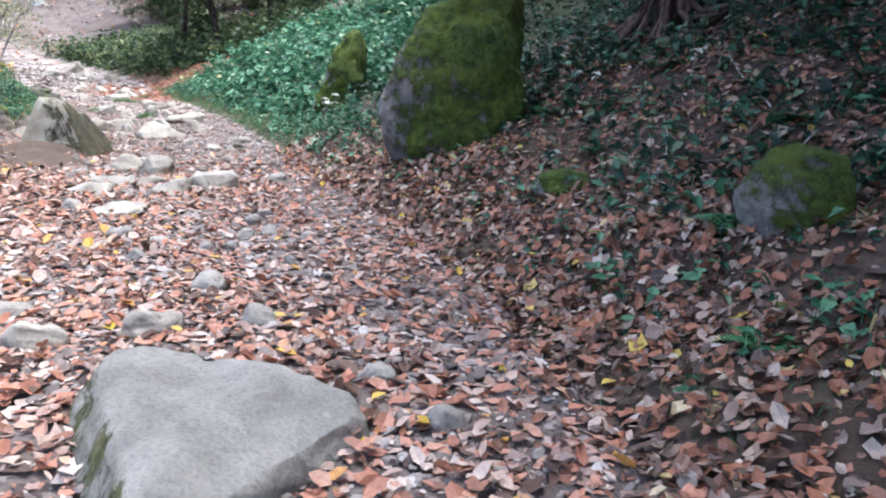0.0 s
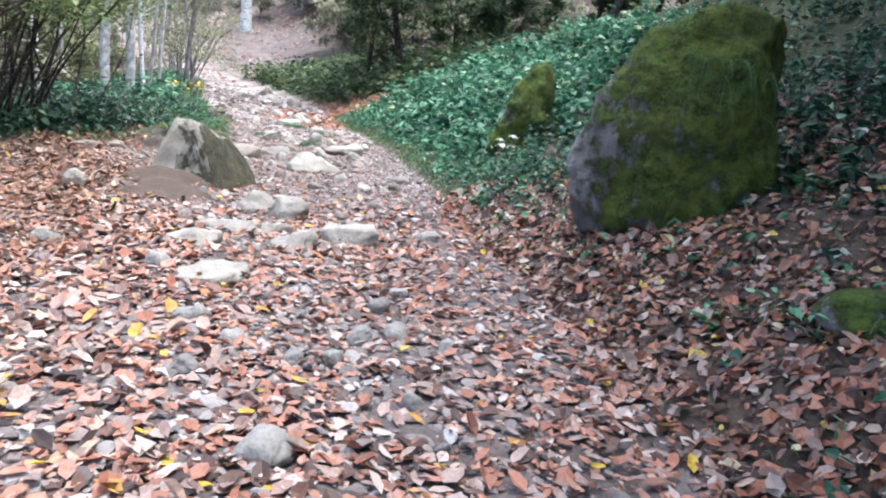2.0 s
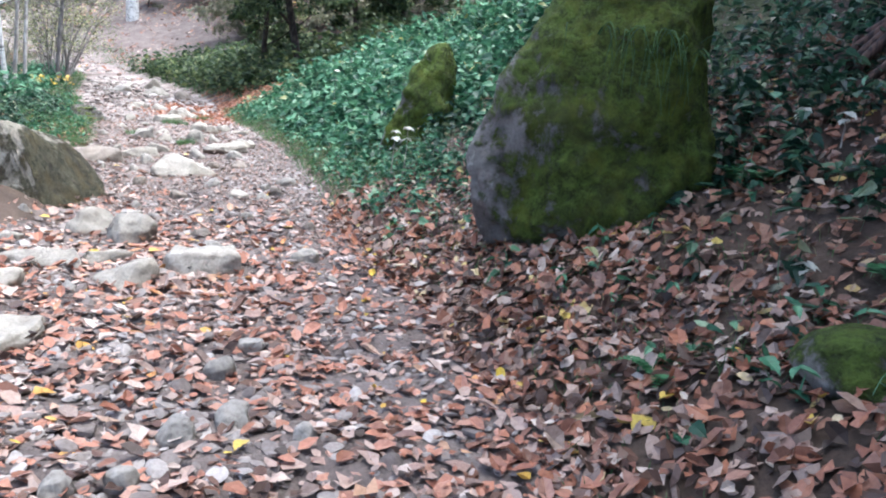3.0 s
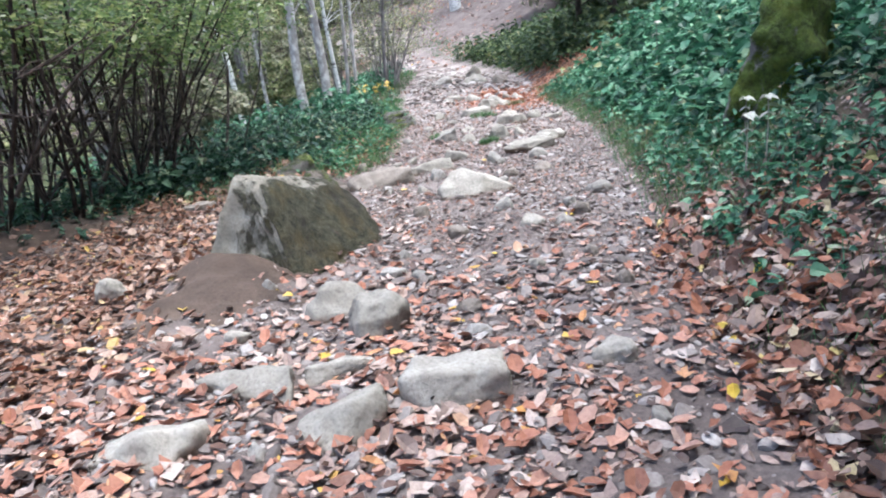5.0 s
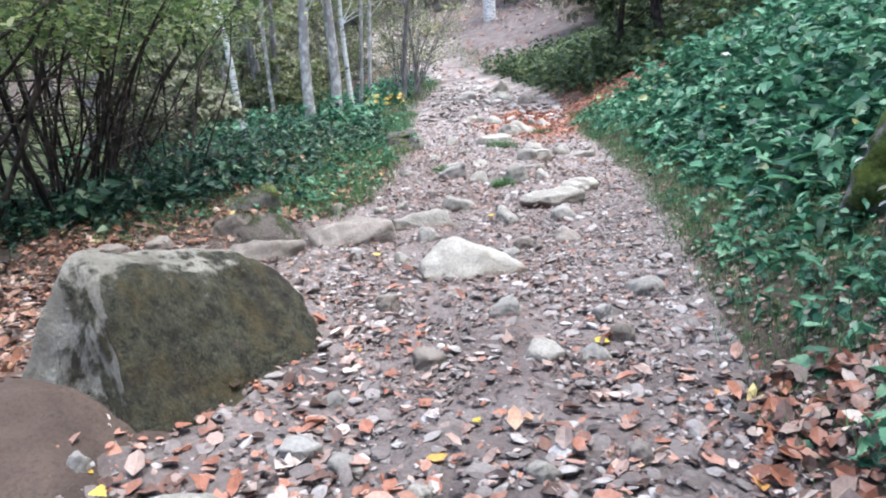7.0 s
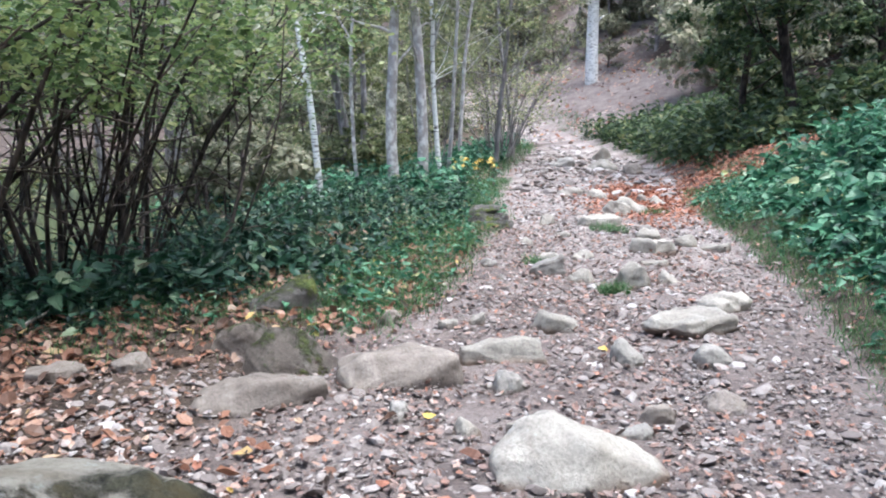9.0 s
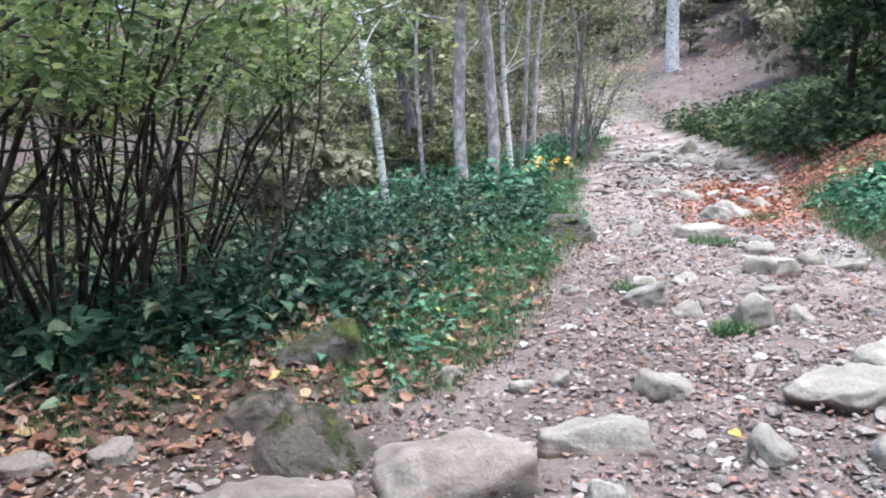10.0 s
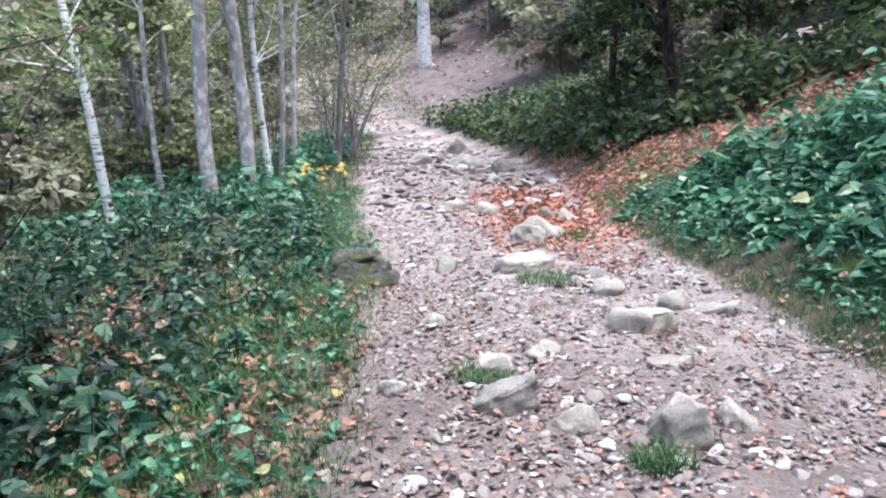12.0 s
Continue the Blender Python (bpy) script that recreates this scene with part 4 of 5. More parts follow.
def round_slab(x, y):
    """Bare leafy ground round the tilted slab and its neighbours."""
    return 1 - 0.92 * np.exp(-(((x + 7.25) / 0.85) ** 2 + ((y - 11.8) / 0.9) ** 2) ** 1.5)


def lush(x, y):
    r = right_of(x, y)
    return soft(r, 0.35, 1.1) * (1 - soft(r, 1.5 + 2.2 * soft(y, 14, 17), 3.0 + 3 * soft(y, 14, 17))) * soft(y + 0.4 * r, 12, 15.5) * (1 - soft(y, 19.5, 21.5)) * patchy(x, y, 1.4, 1.0, 0.55)


herbs("nettles", 3600, (-9, 2, 10, 22), lush, 51, HERB, (0.15, 0.75), (0.055, 0.20), "lush green nettles and broad-leaved herbs on the bank", 4, rise=lambda x, y: 0.3 + 0.8 * soft(right_of(x, y), 0.3, 2.0) * patchy(x, y, 1.9, 0.9, 0.5))
herbs("nettles", 1000, (-3.5, 5.5, 2.5, 12), lambda x, y: soft(right_of(x, y), 0.25, 0.8) * patchy(x, y, 1.9, 3.3), 52, HERB, (0.06, 0.22), (0.05, 0.11), "sparse small green plants between fallen leaves", 2)
herbs("ivy", 1700, (-5, 6, 8, 18), lambda x, y: soft(right_of(x, y), 0.8, 1.6) * patchy(x, y, 1.6, 0.3, 0.15), 53, BRAMBLE, (0.12, 0.4), (0.07, 0.13), "dark ivy and bramble trailing over the bank", 3)
herbs("brambles", 2500, (-15, -6, 7, 21), lambda x, y: soft(left_of(x, y) - np.interp(y, [8, 10, 11, 13, 15], [0.0, 0.1, 0.9, 0.8, 0.5]), 0.0, 0.9) * round_slab(x, y) * (1 - 0.6 * soft(left_of(x, y), 4, 7)) * patchy(x, y, 1.6, 2.0, 0.08), 54, BRAMBLE, (0.10, 0.75), (0.035, 0.125), "tangle of dark green brambles and nettles beside the path", 4, rise=lambda x, y: 0.35 + 0.8 * soft(left_of(x, y), 0.5, 2.5) * patchy(x, y, 2.1, 3.9, 0.35))
herbs("brambles", 420, (-10.4, -7.5, 10.6, 13.6), lambda x, y: soft(left_of(x, y), 0.7, 1.5) * soft(-x - 7.75 - 0.1 * (y - 12), 0.0, 0.5) * patchy(x, y, 2.2, 1.3, 0.35), 46, BRAMBLE, (0.1, 0.45), (0.05, 0.19), "broad dark bramble leaves under the shrubs", 3)
herbs("ivy", 1500, (0.5, 7.5, 1.8, 10.5), lambda x, y: soft(right_of(x, y), 0.9, 2.2) * patchy(x, y, 1.7, 4.4, 0.1), 59, BRAMBLE, (0.08, 0.35), (0.06, 0.13), "dark ivy and ferny plants on the upper bank", 3)
herbs("brambles", 900, (-24, -9, 18, 36), lambda x, y: soft(left_of(x, y), 0.3, 1), 55, HERB, (0.2, 0.7), (0.12, 0.22), "green weeds along the farther path edge", 3)
herbs("brambles", 1300, (-22, 0, 23, 38), lambda x, y: soft(right_of(x, y), 0.2, 0.8) * (1 - soft(right_of(x, y), 3, 7)) * soft(y + 0.4 * right_of(x, y), 24, 26), 56, EVERGREEN, (0.3, 1.0), (0.14, 0.25), "dark green ferns and brambles under the evergreens", 4)


herbs("verge_weeds", 420, (-12, -5.8, 11.2, 20), lambda x, y: round_slab(x, y) * soft(left_of(x, y), 0.0, 0.4) * (1 - soft(left_of(x, y), 0.7, 1.3)) * patchy(x, y, 2.0, 0.6, 0.2), 57, HERB, (0.05, 0.2), (0.04, 0.09), "low leafy weeds in the grass verge", 3)
herbs("verge_weeds", 600, (-12, -5.8, 10.4, 20), lambda x, y: round_slab(x, y) * soft(left_of(x, y), 0.4, 0.9) * (1 - soft(left_of(x, y), 1.4, 2.2)) * patchy(x, y, 1.7, 2.6, 0.15), 50, BRAMBLE, (0.06, 0.28), (0.04, 0.11), "low dark weeds beside the path", 3)
herbs("verge_weeds", 1300, (-9, 0, 7.5, 21), lambda x, y: soft(right_of(x, y), 0.15, 0.5) * (1 - soft(right_of(x, y), 1.2, 2)) * soft(y, 7.5, 11) * patchy(x, y, 2.0, 1.6, 0.2), 58, HERB, (0.06, 0.25), (0.04, 0.09), "low leafy weeds at the foot of the bank", 3)


def grass(name, n, box, chance, seed, height, label):
    r = np.random.default_rng(seed)
    x, y = draw_points(n, box, chance, seed)
    n = len(x)
    h = r.uniform(*height, n)
    places = np.stack([x, y, ground(x, y) - 0.01], -1)
    pair = strew(BLADE, places, turns(r.uniform(0, 6.28, n), r.normal(0, 0.3, n), r.normal(0, 0.3, n)), np.stack([h * 1.6, 0.025 * h + 0.003, h], -1))
    return tagged(new(name, mesh_of(name, *pair, GRASS, False)), label, "grass", kind="stuff")


grass("grass", 34000, (-13, -5.5, 10.3, 22), lambda x, y: soft(left_of(x, y), -0.15, 0.25) * (1 - soft(left_of(x, y), 1.0, 2.0)) * patchy(x, y, 1.8, 1.2, 0.15) * (0.25 + 0.75 * soft(y, 11.8, 13)), 61, (0.04, 0.15), "short green grass verge beside the path")
grass("grass", 26000, (-10, 0, 7.5, 22), lambda x, y: soft(right_of(x, y), 0.0, 0.25) * (1 - soft(right_of(x, y), 0.7, 1.4)) * soft(y, 7.5, 13) * patchy(x, y, 1.5, 0.2, 0.4), 62, (0.03, 0.12), "green grass at the foot of the bank")
grass("grass", 2500, (-3, 2.5, 2.5, 9), lambda x, y: soft(right_of(x, y), 0.0, 0.3) * (1 - soft(right_of(x, y), 1, 2)) * patchy(x, y, 2.4, 3.2), 63, (0.04, 0.12), "thin grass among leaves at the path edge")
grass("grass", 9000, (-32, -8, 20, 44), lambda x, y: np.maximum(soft(left_of(x, y), 0, 0.3) * (1 - soft(left_of(x, y), 1.5, 3)), soft(right_of(x, y), 0, 0.3) * (1 - soft(right_of(x, y), 1.5, 3)) * soft(y, 25, 27)), 64, (0.12, 0.35), "grass verges of the farther path")
for k, (tx, ty, tw) in enumerate(((-7.12, 14.92, 0.17), (-7.55, 16.98, 0.22), (-5.98, 14.35, 0.12), (-8.1, 19.2, 0.25))):
    grass("grass_tuft", 500, (tx - tw * 1.5, tx + tw * 1.5, ty - tw, ty + tw), lambda x, y, a=tx, b=ty, c=tw: ((x - a) / 1.5) ** 2 + (y - b) ** 2 < (c * 0.8) ** 2, 70 + k, (0.05, 0.14), "tuft of green grass growing at a stone")


def fern(x, y, size, seed):
    """A fern: arching fronds of paired leaflets."""
    r = np.random.default_rng(seed)
    z = float(ground(x, y))
    t = thing("fern", x, y, z, "small green fern growing on the leafy bank", "fern", "ferns on the bank")
    for k in range(int(r.integers(4, 7))):
        yaw = r.uniform(0, 6.28)
        s = np.linspace(0, 1, 12)
        line = np.stack([size * s * np.cos(yaw), size * s * np.sin(yaw), size * (0.9 * s - 0.75 * s * s)], -1)
        pairs = [tube(line, 0.004 * (1 - s) + 0.001, 4)]
        for side in (1, -1):
            n = 11
            pairs.append(strew(LEAF, line[1:], turns(np.full(n, yaw + side * 1.25), np.full(n, 0.1), r.normal(0, 0.1, n)), size * 0.34 * (1.05 - s[1:]) + 0.01))
        part("frond", mesh_of("frond", *join(*pairs), FERN, False), t)


for k, (fx, fy, fs) in enumerate(((0.96, 8.05, 0.38), (3.2, 6.0, 0.42), (2.54, 5.9, 0.32), (1.71, 4.3, 0.3), (2.04, 7.8, 0.36), (1.83, 9.4, 0.4), (1.46, 9.3, 0.3), (-2.6, 12.9, 0.35), (0.3, 6.2, 0.2), (-0.55, 9.4, 0.3), (1.25, 6.6, 0.25), (2.3, 5.0, 0.3), (1.5, 3.2, 0.22))):
    fern(fx, fy, fs, 80 + k)


def bleached_plant(x, y, high, seed):
    r = np.random.default_rng(seed)
    z = float(ground(x, y))
    t = thing("withered_plant", x, y, z, "withered herb with bleached white leaves on a thin stalk", "plant", "withered plants on the bank")
    line = bent(r, (0, 0, -0.02), (0.1, 0, 1), high, 6, 0.06)
    part("stalk", mesh_of("stalk", *tube(line, np.linspace(0.006, 0.003, 6), 5), DEADWOOD), t)
    for k in range(5):
        at = line[-1 - (k % 2)]
        v, f = strew(TOOTHED, [at], turns(np.array([k * 1.3]), np.array([0.3]), np.array([0.2])), np.array([r.uniform(0.06, 0.10)]))
        part("leaf", mesh_of("leaf", v, f, PALE_LEAF, False), t)


for k, row in enumerate(((-1.8, 10.4, 0.5), (-1.7, 10.55, 0.55), (-2.03, 11.6, 0.4), (-4.08, 16.0, 0.8), (0.95, 6.7, 0.15), (1.5, 8.1, 0.25), (1.3, 8.4, 0.2), (2.2, 7.2, 0.4), (-2.3, 12.5, 0.4))):
    bleached_plant(*row, 120 + k)


def yellow_weed(x, y, high, seed):
    r = np.random.default_rng(seed)
    t = thing("yellow_weed", x, y, float(ground(x, y)), "weed with clear yellow flower heads at the path edge", "plant")
    for k in range(6):
        line = bent(r, (r.normal(0, 0.12), r.normal(0, 0.12), -0.02), (r.normal(0, 0.2), r.normal(0, 0.2), 1), high * r.uniform(0.7, 1.1), 6, 0.06)
        stem = part("stem", mesh_of("stem", *tube(line, np.linspace(0.007, 0.003, 6), 5), TWIG), t)
        n = 7
        part("flower_head", mesh_of("flower_head", *strew(LEAF, line[-1][None].repeat(n, 0) + r.normal(0, 0.03, (n, 3)), turns(r.uniform(0, 6.28, n), r.normal(0, 0.5, n), r.normal(0, 0.5, n)), r.uniform(0.05, 0.09, n)), YELLOW_LEAF, False), stem)
        for q in line[1:5]:
            part("leaf", mesh_of("leaf", *strew(TOOTHED, q[None], turns(r.uniform(0, 6.28, 1), r.uniform(0, 0.5, 1), r.normal(0, 0.3, 1)), r.uniform(0.08, 0.13, 1)), HERB, False), stem)


yellow_weed(-12.1, 20.3, 0.62, 131)
yellow_weed(-12.9, 20.6, 0.5, 132)


def hanging_grass(x, y, z, n, seed):
    """Long blades that droop over a rock's brow."""
    r = np.random.default_rng(seed)
    pairs = []
    for k in range(n):
        s = np.linspace(0, 1, 7)
        a, reach, drop = r.normal(-1.57, 0.6), r.uniform(0.12, 0.32), r.uniform(0.15, 0.5)
        line = np.stack([r.normal(0, 0.16) + reach * s * math.cos(a), r.normal(0, 0.05) + reach * s * math.sin(a), 0.12 * np.sin(s * 2.2) - drop * s * s], -1)
        pairs.append(tube(line, np.linspace(0.005, 0.0015, 7), 3))
    ob = new("hanging_grass", mesh_of("hanging_grass", *join(*pairs), GRASS))
    ob.location = (x, y, z)
    tagged(ob, "tuft of grass drooping over the mossy boulder", "grass", kind="stuff")


hanging_grass(0.2, 8.0, 1.72, 40, 133)
hanging_grass(0.45, 8.05, 1.62, 30, 134)


def stump(x, y, seed):
    r = np.random.default_rng(seed)
    line = bent(r, (0, 0, -0.1), (0.1, 0, 1), 0.45, 7, 0.08)
    v, f = tube(line, np.array([0.13, 0.11, 0.10, 0.095, 0.09, 0.09, 0.06]), 14)
    v = v + np.array([noise.fractal(Vector(p * 9), 0.8, 2.1, 4) for p in v])[:, None] * 0.015
    ob = new("tree_stump", mesh_of("tree_stump", v, f, ROOT))
    ob.location = (x, y, float(ground(x, y)))
    tagged(ob, "broken reddish-brown stump among dark brambles", "stump")


stump(-10.9, 12.6, 135)


def lone_leaf(x, y, size, seed):
    r = np.random.default_rng(seed)
    v, f = strew(TOOTHED, [(0, 0, 0)], turns(np.array([0.0]), np.array([-0.1]), np.array([0.15])), np.array([size]))
    ob = new("yellow_leaf", mesh_of("yellow_leaf", v, f, YELLOW_LEAF, False))
    ob.matrix_world = pose(x, y, float(ground(x, y)) + 0.045, 0, 0, r.uniform(0, 360))
    tagged(ob, "bright yellow fallen leaf on brown litter", "leaf", "yellow leaves")


for k, (lx, ly) in enumerate(((-0.18, 2.95), (-1.25, 5.55), (-0.85, 3.75), (-0.7, 3.75), (0.55, 4.2), (0.85, 3.2), (-0.1, 6.9), (0.1, 5.9), (0.3, 6.0), (-2.95, 7.9), (-4.1, 8.35), (-2.3, 9.0), (-5.3, 11.3), (-5.2, 12.8))):
    lone_leaf(lx, ly, 0.075, 140 + k)


# ---- sticks and roots ----
def stick(x, y, length, turn, seed, material=DEADWOOD, fat=0.012, label="thin dead stick lying on the leaves"):
    r = np.random.default_rng(seed)
    line = bent(r, (-length / 2, 0, 0), (1, 0, 0), length, 7, 0.12)
    ob = new("stick", mesh_of("stick", *tube(line, np.linspace(fat, fat * 0.4, 7), 6), material))
    a = radians(turn)
    dz = float(ground(x + 0.3 * math.cos(a), y + 0.3 * math.sin(a)) - ground(x - 0.3 * math.cos(a), y - 0.3 * math.sin(a)))
    ob.matrix_world = pose(x, y, float(ground(x, y)) + 0.03, 0, -math.degrees(math.atan2(dz, 0.6)), turn)
    tagged(ob, label, "stick")


for k, row in enumerate(((0.15, 6.35, 0.4, 120), (1.75, 5.9, 0.8, 60), (2.4, 5.2, 0.6, 35), (-0.75, 10.3, 0.9, 130), (-6.9, 10.9, 0.6, 60), (1.35, 5.4, 0.45, 95), (-8.4, 10.8, 0.9, 120), (-0.2, 9.85, 0.5, 110), (0.4, 10.6, 1.1, 140), (-0.9, 12.0, 1.2, 75), (-1.2, 13.4, 1.3, 150), (2.6, 6.8, 0.9, 100), (2.2, 8.2, 0.7, 30))):
    stick(*row, 160 + k)


def root_tree(x, y, seed):
    """A tree on the bank whose bared roots hang down the slope."""
    r = np.random.default_rng(seed)
    z = float(ground(x, y))
    t = thing("tree", x, y, z, "old tree with bare reddish roots hanging down the bank", "tree")
    line = bent(r, (0, 0, -0.2), (0.02, 0.05, 1), 7, 9, 0.04)
    part("trunk", mesh_of("trunk", *tube(line, np.linspace(0.17, 0.1, 9), 12), ROOT), t)
    for k in range(11):
        a = r.uniform(2.6, 5.4)
        p = [np.array([0.2 * math.cos(a), 0.2 * math.sin(a), 0.55])]
        for j in range(1, 7):
            d = 0.2 + 0.16 * j
            px, py = d * math.cos(a + 0.08 * j * r.normal()), d * math.sin(a)
            p.append(np.array([px, py, float(ground(x + px, y + py)) - z + max(0.0, 0.35 - 0.08 * j)]))
        part("root", mesh_of("root", *tube(p, np.linspace(0.05, 0.015, 7), 7), ROOT), t)
    crown(t, r, [line[-1], line[-2] + np.array([1, 0, 0])], 1.6, 2500, DARK_LEAF, 0.13)


# ---- trees and shrubs ----
def crown(t, r, centres, radius, n, material, leaf, name="crown", squash=0.75):
    """Leaves in loose clumps about the given centres."""
    clumps = []
    for c in centres:
        for _ in range(max(3, n // (len(centres) * 90))):
            d = r.normal(size=3)
            d *= r.uniform(0.2, 1.0) ** 0.5 / np.linalg.norm(d)
            clumps.append(np.asarray(c) + d * radius * np.array([1, 1, squash]))
    clumps = np.array(clumps)
    at = clumps[r.integers(0, len(clumps), n)] + r.normal(size=(n, 3)) * radius * np.array([0.17, 0.17, 0.10])
    rot = turns(r.uniform(0, 6.28, n), r.normal(0.35, 0.5, n), r.normal(0, 0.6, n))
    tagged(part(name, mesh_of(name, *strew(LEAF if leaf < 0.1 else LOZENGE, at, rot, r.uniform(0.6, 1.25, n) * leaf), material, False), t), kind="stuff")


def shrub(x, y, seed, stems=10, high=3.6, spread=0.55, leaves=3500, bark=DARK_BARK, leaf_mat_=SHRUB_LEAF, low=1.9, label="tall hazel shrub with many dark stems and yellowing leaves"):
    """Many-stemmed shrub; the stems fork into twigs that carry the leaves."""
    r = np.random.default_rng(seed)
    z = float(ground(x, y))
    t = thing("shrub", x, y, z, label, "shrub", "shrubs beside the path")
    ends = []
    for k in range(stems):
        a = 6.28 * k / stems + r.normal(0, 0.3)
        lean = spread * r.uniform(0.3, 1.2)
        line = bent(r, (0.22 * math.cos(a), 0.22 * math.sin(a), -0.1), (lean * math.cos(a), lean * math.sin(a), 1), high * r.uniform(0.75, 1.1), 9, 0.09)
        fat = r.uniform(0.014, 0.034)
        stem = part("stem", mesh_of("stem", *tube(line, np.linspace(fat, fat * 0.35, 9), 6), bark), t)
        twigs = []
        for j in range(7):
            q = line[int(r.integers(2, 9))]
            d = np.array([math.cos(a + r.normal(0, 1.2)), math.sin(a + r.normal(0, 1.2)), r.uniform(-0.1, 0.9)])
            tw = bent(r, q, d, r.uniform(0.4, 1.4), 6, 0.16)
            twigs.append(tube(tw, np.linspace(fat * 0.4, 0.002, 6), 4))
            ends += [p for p in tw[2:] if p[2] > low]
        tagged(part("twig_spray", mesh_of("twig_spray", *join(*twigs), TWIG), stem), kind="stuff")
    ends = np.array(ends)
    n = leaves
    at = ends[r.integers(0, len(ends), n)] + r.normal(size=(n, 3)) * np.array([0.2, 0.2, 0.13])
    rot = turns(r.uniform(0, 6.28, n), r.normal(0.3, 0.4, n), r.normal(0, 0.5, n))
    tagged(part("foliage", mesh_of("foliage", *strew(LEAF, at, rot, r.uniform(0.045, 0.095, n)), leaf_mat_, False), t), kind="stuff")
    return t


for k, (sx, sy, n, h, lv) in enumerate(((-10.1, 11.2, 13, 4.2, 5200), (-10.9, 12.3, 12, 4.2, 4200), (-9.7, 9.6, 10, 3.8, 4200), (-11.9, 10.7, 9, 4.4, 2600), (-12.6, 13.3, 9, 4.6, 2600), (-9.9, 7.9, 8, 3.6, 2200), (-14.2, 15.4, 8, 4.4, 2400), (-13.5, 11.8, 8, 4.6, 2400), (-8.6, 8.7, 11, 3.6, 3000), (-9.0, 9.9, 9, 3.8, 2600), (-8.4, 7.2, 9, 3.6, 2400), (-9.3, 11.25, 10, 4.0, 4200))):
    shrub(sx, sy, 200 + k, n, h, 0.55 if k < 3 else 0.45, lv)
shrub(-9.55, 12.65, 230, 3, 2.9, 0.6, 900, TWIG, SHRUB_LEAF, 1.6, "thin arching brown shoots beside the hazels")


def birch(x, y, seed, fat, high=9.0, lean=(0, 0), bark=BIRCH, leaves=2600, low=4.0, label="slender pale-barked birch beside the path", leaf_mat_=WOOD_LEAF, size=0.09, group="birches"):
    r = np.random.default_rng(seed)
    z = float(ground(x, y))
    t = thing("birch_tree", x, y, z, label, "tree", group)
    line = bent(r, (0, 0, -0.2 - 3 * fat), (lean[0], lean[1], 1), high, 14, 0.035)
    part("trunk", mesh_of("trunk", *tube(line, np.linspace(fat, fat * 0.35, 14), 12), bark), t)
    tops = []
    for k in range(12):
        q = line[int(r.integers(4, 14))]
        a = r.uniform(0, 6.28)
        limb = bent(r, q, (math.cos(a), math.sin(a), r.uniform(0.2, 1)), r.uniform(0.7, 2.0), 6, 0.12)
        part("limb", mesh_of("limb", *tube(limb, np.linspace(fat * 0.28, 0.004, 6), 5), bark), t)
        if limb[-1][2] > low:
            tops.append(limb[-1])
    tops.append(line[-1])
    crown(t, r, tops, 1.0, leaves, leaf_mat_, size)
    return t


birch(-16.8, 19.75, 301, 0.09, 10, (0.0, 0.0), label="slender silver-barked birch rising from brambles")
birch(-15.8, 21.2, 302, 0.155, 11, (-0.01, 0.0), label="pale grey slightly bent trunk of a young tree", bark=GREY_PALE)
birch(-15.55, 21.9, 303, 0.15, 11, (0.05, 0.03), label="pale straight leaning trunk of a young tree", bark=GREY_PALE)
birch(-15.3, 22.3, 304, 0.07, 9, (-0.03, 0.0))
birch(-15.7, 23.0, 305, 0.06, 9, (0.06, 0.0), bark=GREY_PALE, label="thin grey trunk in a cluster of saplings")
birch(-15.4, 23.1, 306, 0.06, 9, (0.1, 0.0), bark=GREY_PALE, label="thin grey trunk in a cluster of saplings")
birch(-17.6, 21.6, 307, 0.06, 9, (-0.08, 0.0), bark=GREY_PALE, label="thin grey forked sapling behind the birches")
birch(-15.9, 25.2, 308, 0.07, 9, (0.04, 0.0), bark=GREY_BARK, label="thin grey sapling at the path edge")
birch(-17.4, 28.0, 309, 0.07, 9, (0.05, 0.0), bark=GREY_BARK, label="thin grey sapling at the path edge")
birch(-27.1, 48.7, 310, 0.42, 15, (-0.02, 0.0), label="stout white birch standing at the bend of the path", leaves=5000, low=5, size=0.16)
birch(-24.5, 20.2, 311, 0.48, 13, (0, 0), bark=GREY_BARK, label="thick smooth grey trunk behind the shrubs", leaves=3000, low=6, size=0.14)
for k, (sx, sy) in enumerate(((-16.4, 26.0), (-17.6, 27.6), (-19.2, 30.0), (-17.2, 24.2), (-21.2, 32.5))):
    shrub(sx, sy, 330 + k, 9, 4.2, 0.4, 2000, GREY_BARK, WOOD_LEAF, 1.0, "bare-stemmed grey shrub along the farther path edge")


def forest_tree(seed, high, leaves, material, leaf, bark, label, squash=0.8, low=0.35, wide=1.0):
    """A woodland tree with limbs and a ragged crown of clumps, standing at the origin."""
    r = np.random.default_rng(seed)
    t = thing("tree", 0, 0, 0, label, "tree", "woodland trees")
    line = bent(r, (0, 0, -0.5), (r.normal(0, 0.05), r.normal(0, 0.05), 1), high, 10, 0.05)
    part("trunk", mesh_of("trunk", *tube(line, np.linspace(high * 0.018, high * 0.005, 10), 8), bark), t)
    tops = [line[-1]]
    for k in range(12):
        i = int(r.integers(int(10 * low), 10))
        a = r.uniform(0, 6.28)
        limb = bent(r, line[i], (math.cos(a), math.sin(a), r.uniform(0.0, 0.7)), wide * high * r.uniform(0.15, 0.32), 5, 0.15)
        part("limb", mesh_of("limb", *tube(limb, np.linspace(high * 0.005, 0.008, 5), 5), bark), t)
        tops += [limb[-1], limb[2]]
    crown(t, r, tops, high * 0.13, leaves, material, leaf, squash=squash)
    return t


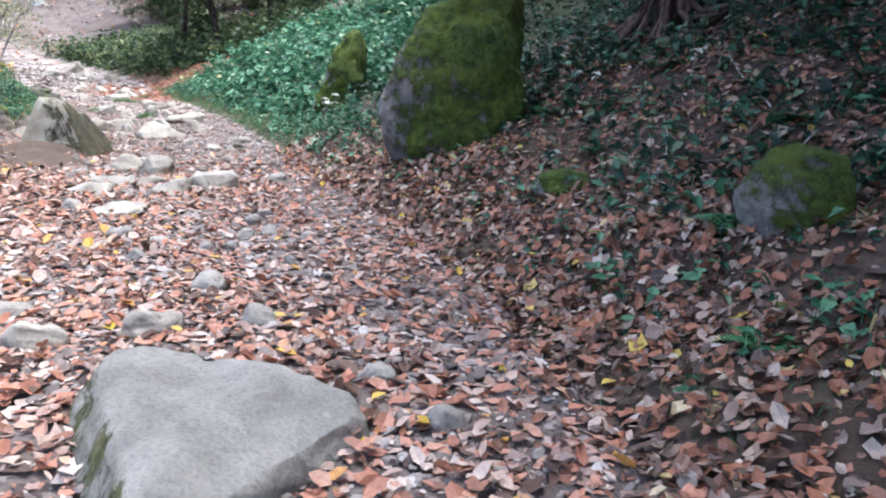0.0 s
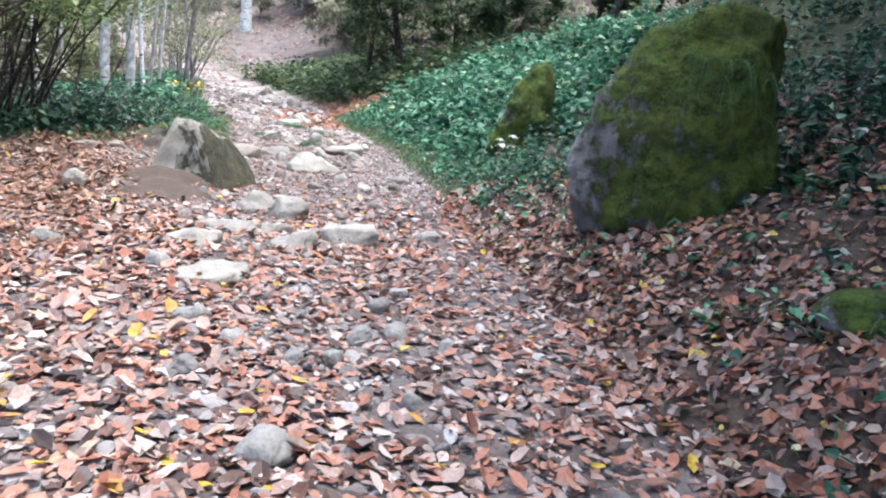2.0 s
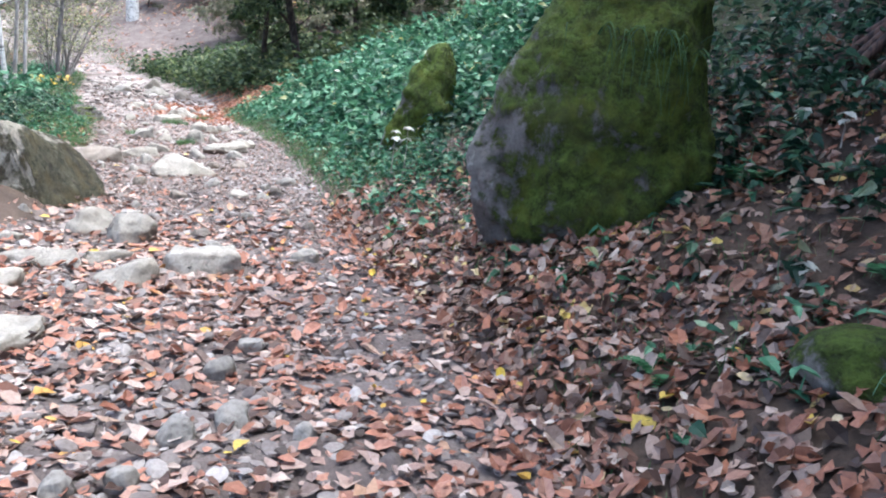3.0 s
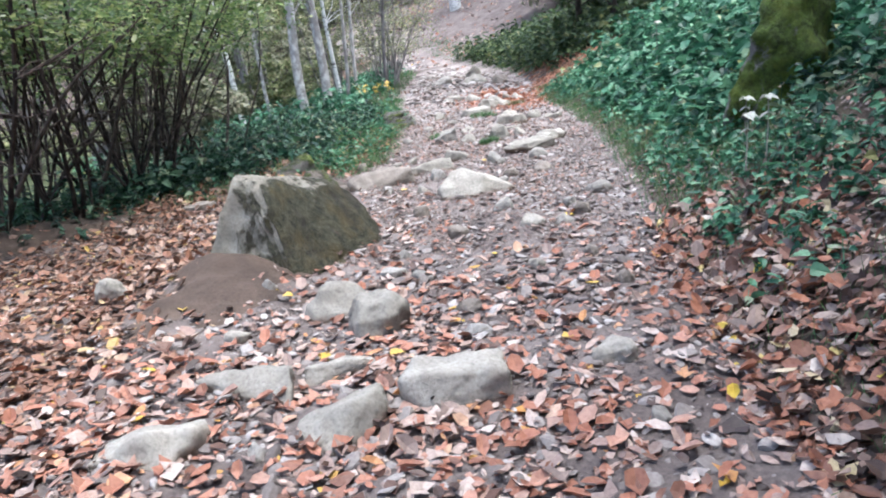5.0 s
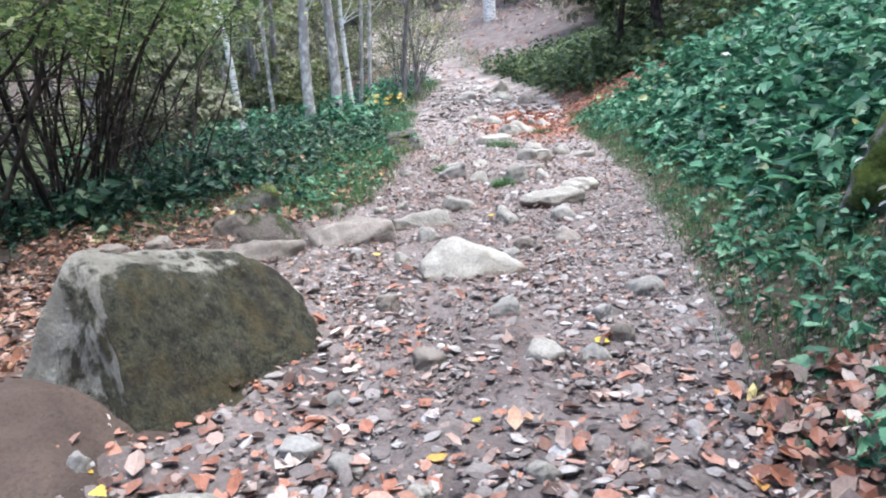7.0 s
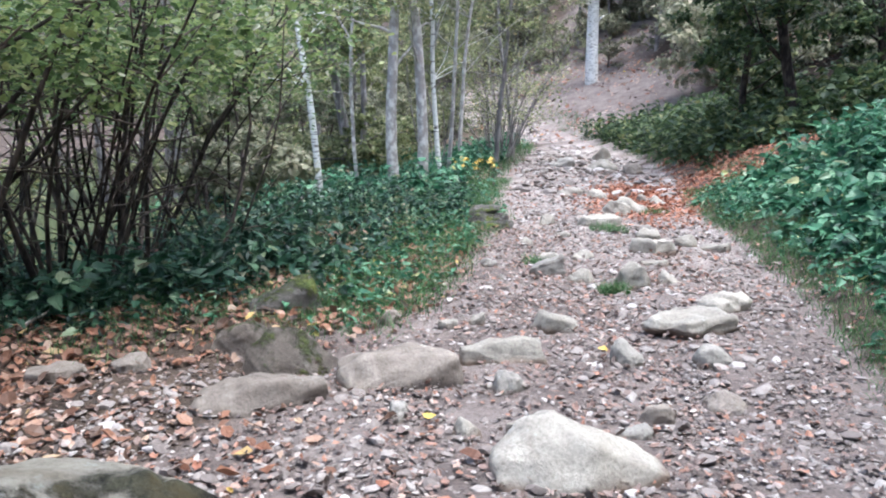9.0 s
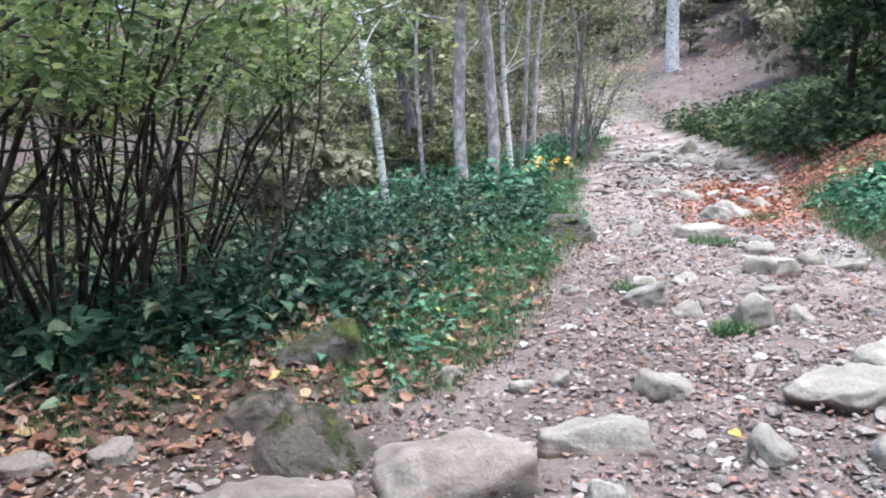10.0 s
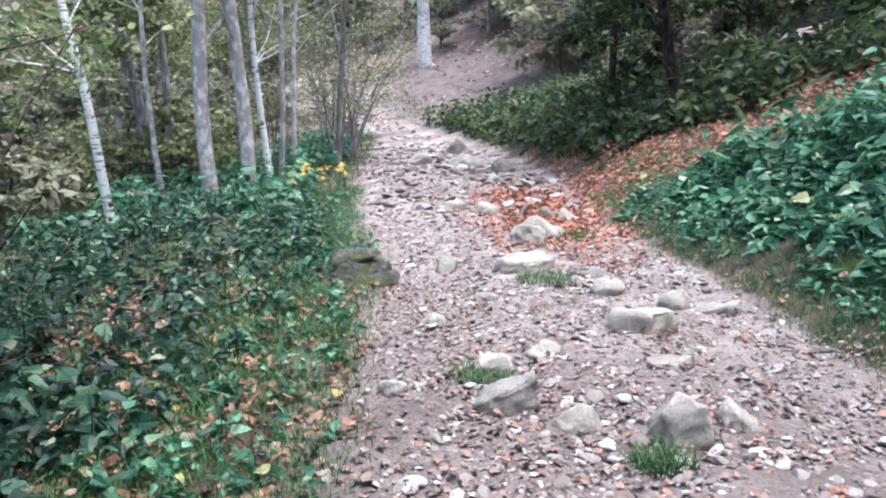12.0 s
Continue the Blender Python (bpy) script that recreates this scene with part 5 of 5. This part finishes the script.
def plant_trees(models, places, seed):
    """Stands each place's tree, a copy of one of the models, turned and sized by chance."""
    r = np.random.default_rng(seed)
    used = set()
    for k, (x, y) in enumerate(places):
        i = k % len(models)
        m = pose(x, y, float(ground(x, y)), 0, 0, r.uniform(0, 360))
        if i not in used:
            models[i].matrix_world = m
            used.add(i)
        else:
            copy_thing(models[i], m)


def ring(n, box, ok, seed):
    return list(zip(*draw_points(n, box, ok, seed)))


leafy = [forest_tree(401 + k, h, 6500, WOOD_LEAF, 0.21, GREY_BARK, "woodland tree with yellow-green autumn leaves", low=0.15, wide=1.1) for k, h in enumerate((9, 11, 8))]
plant_trees(leafy, ring(30, (-48, -13, 8, 60), lambda x, y: soft(left_of(x, y), 4, 6) * (1 - soft(left_of(x, y), 26, 34)) * (np.hypot(x + 10, y - 11) > 6.5), 411), 412)
dark = [forest_tree(421 + k, h, 8000, EVERGREEN, 0.18, DARK_BARK, "dark evergreen tree overhanging the bank", low=0.05, wide=1.1) for k, h in enumerate((6.5, 8, 5.5))]
plant_trees(dark, [(-10.6, 29.2), (-8.6, 27.3), (-5.2, 27.2), (-7.6, 30.6), (-1.6, 23.6), (1.6, 20.4), (3.6, 17.6), (4.4, 14.4), (5.6, 11.2), (5.2, 7.6), (6.6, 4.4), (-2.2, 27.2), (4.6, 22.0), (6.4, 17.4), (7.4, 13.2), (8.2, 8.4), (7.0, 1.2), (-0.4, 24.6)], 422)
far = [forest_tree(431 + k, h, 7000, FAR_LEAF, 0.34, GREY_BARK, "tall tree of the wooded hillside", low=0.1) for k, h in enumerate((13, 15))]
plant_trees(far, ring(34, (-60, 30, 44, 85), lambda x, y: np.where((left_of(x, y) > 3) | (right_of(x, y) > 4) | (y > 56), 1.0, 0.0), 441), 442)
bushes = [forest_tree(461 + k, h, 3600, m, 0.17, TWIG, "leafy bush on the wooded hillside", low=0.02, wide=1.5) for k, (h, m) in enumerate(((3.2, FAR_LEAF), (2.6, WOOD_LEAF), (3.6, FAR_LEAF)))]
plant_trees(bushes, ring(70, (-55, 0, 40, 62), lambda x, y: np.where((left_of(x, y) > 2) | (right_of(x, y) > 9) | (y > 52), 1.0, 0.0), 471) + ring(24, (-34, -13, 16, 40), lambda x, y: soft(left_of(x, y), 4, 5) * (1 - soft(left_of(x, y), 9, 14)), 472), 473)
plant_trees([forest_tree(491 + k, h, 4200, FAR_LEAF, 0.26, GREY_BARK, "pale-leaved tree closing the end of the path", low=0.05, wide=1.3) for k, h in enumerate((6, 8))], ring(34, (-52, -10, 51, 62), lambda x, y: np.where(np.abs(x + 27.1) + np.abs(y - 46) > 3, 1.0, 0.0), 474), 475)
# added evergreens, crowns kept out of view, there to block light from the bank
shade = [forest_tree(481 + k, h, 13000, DARK_LEAF, 0.30, DARK_BARK, "added evergreen, placed to shade the bank", low=0.34, wide=1.05) for k, h in enumerate((10, 9, 11))]
plant_trees(shade, [(4.9, 6.6), (4.7, 2.6), (4.4, 9.9), (4.2, -1.5), (3.6, 12.6), (7.4, 5.0), (4.2, 4.6), (6.5, 8.8), (6.2, 0.4)], 482)
root_tree(2.45, 9.3, 451)
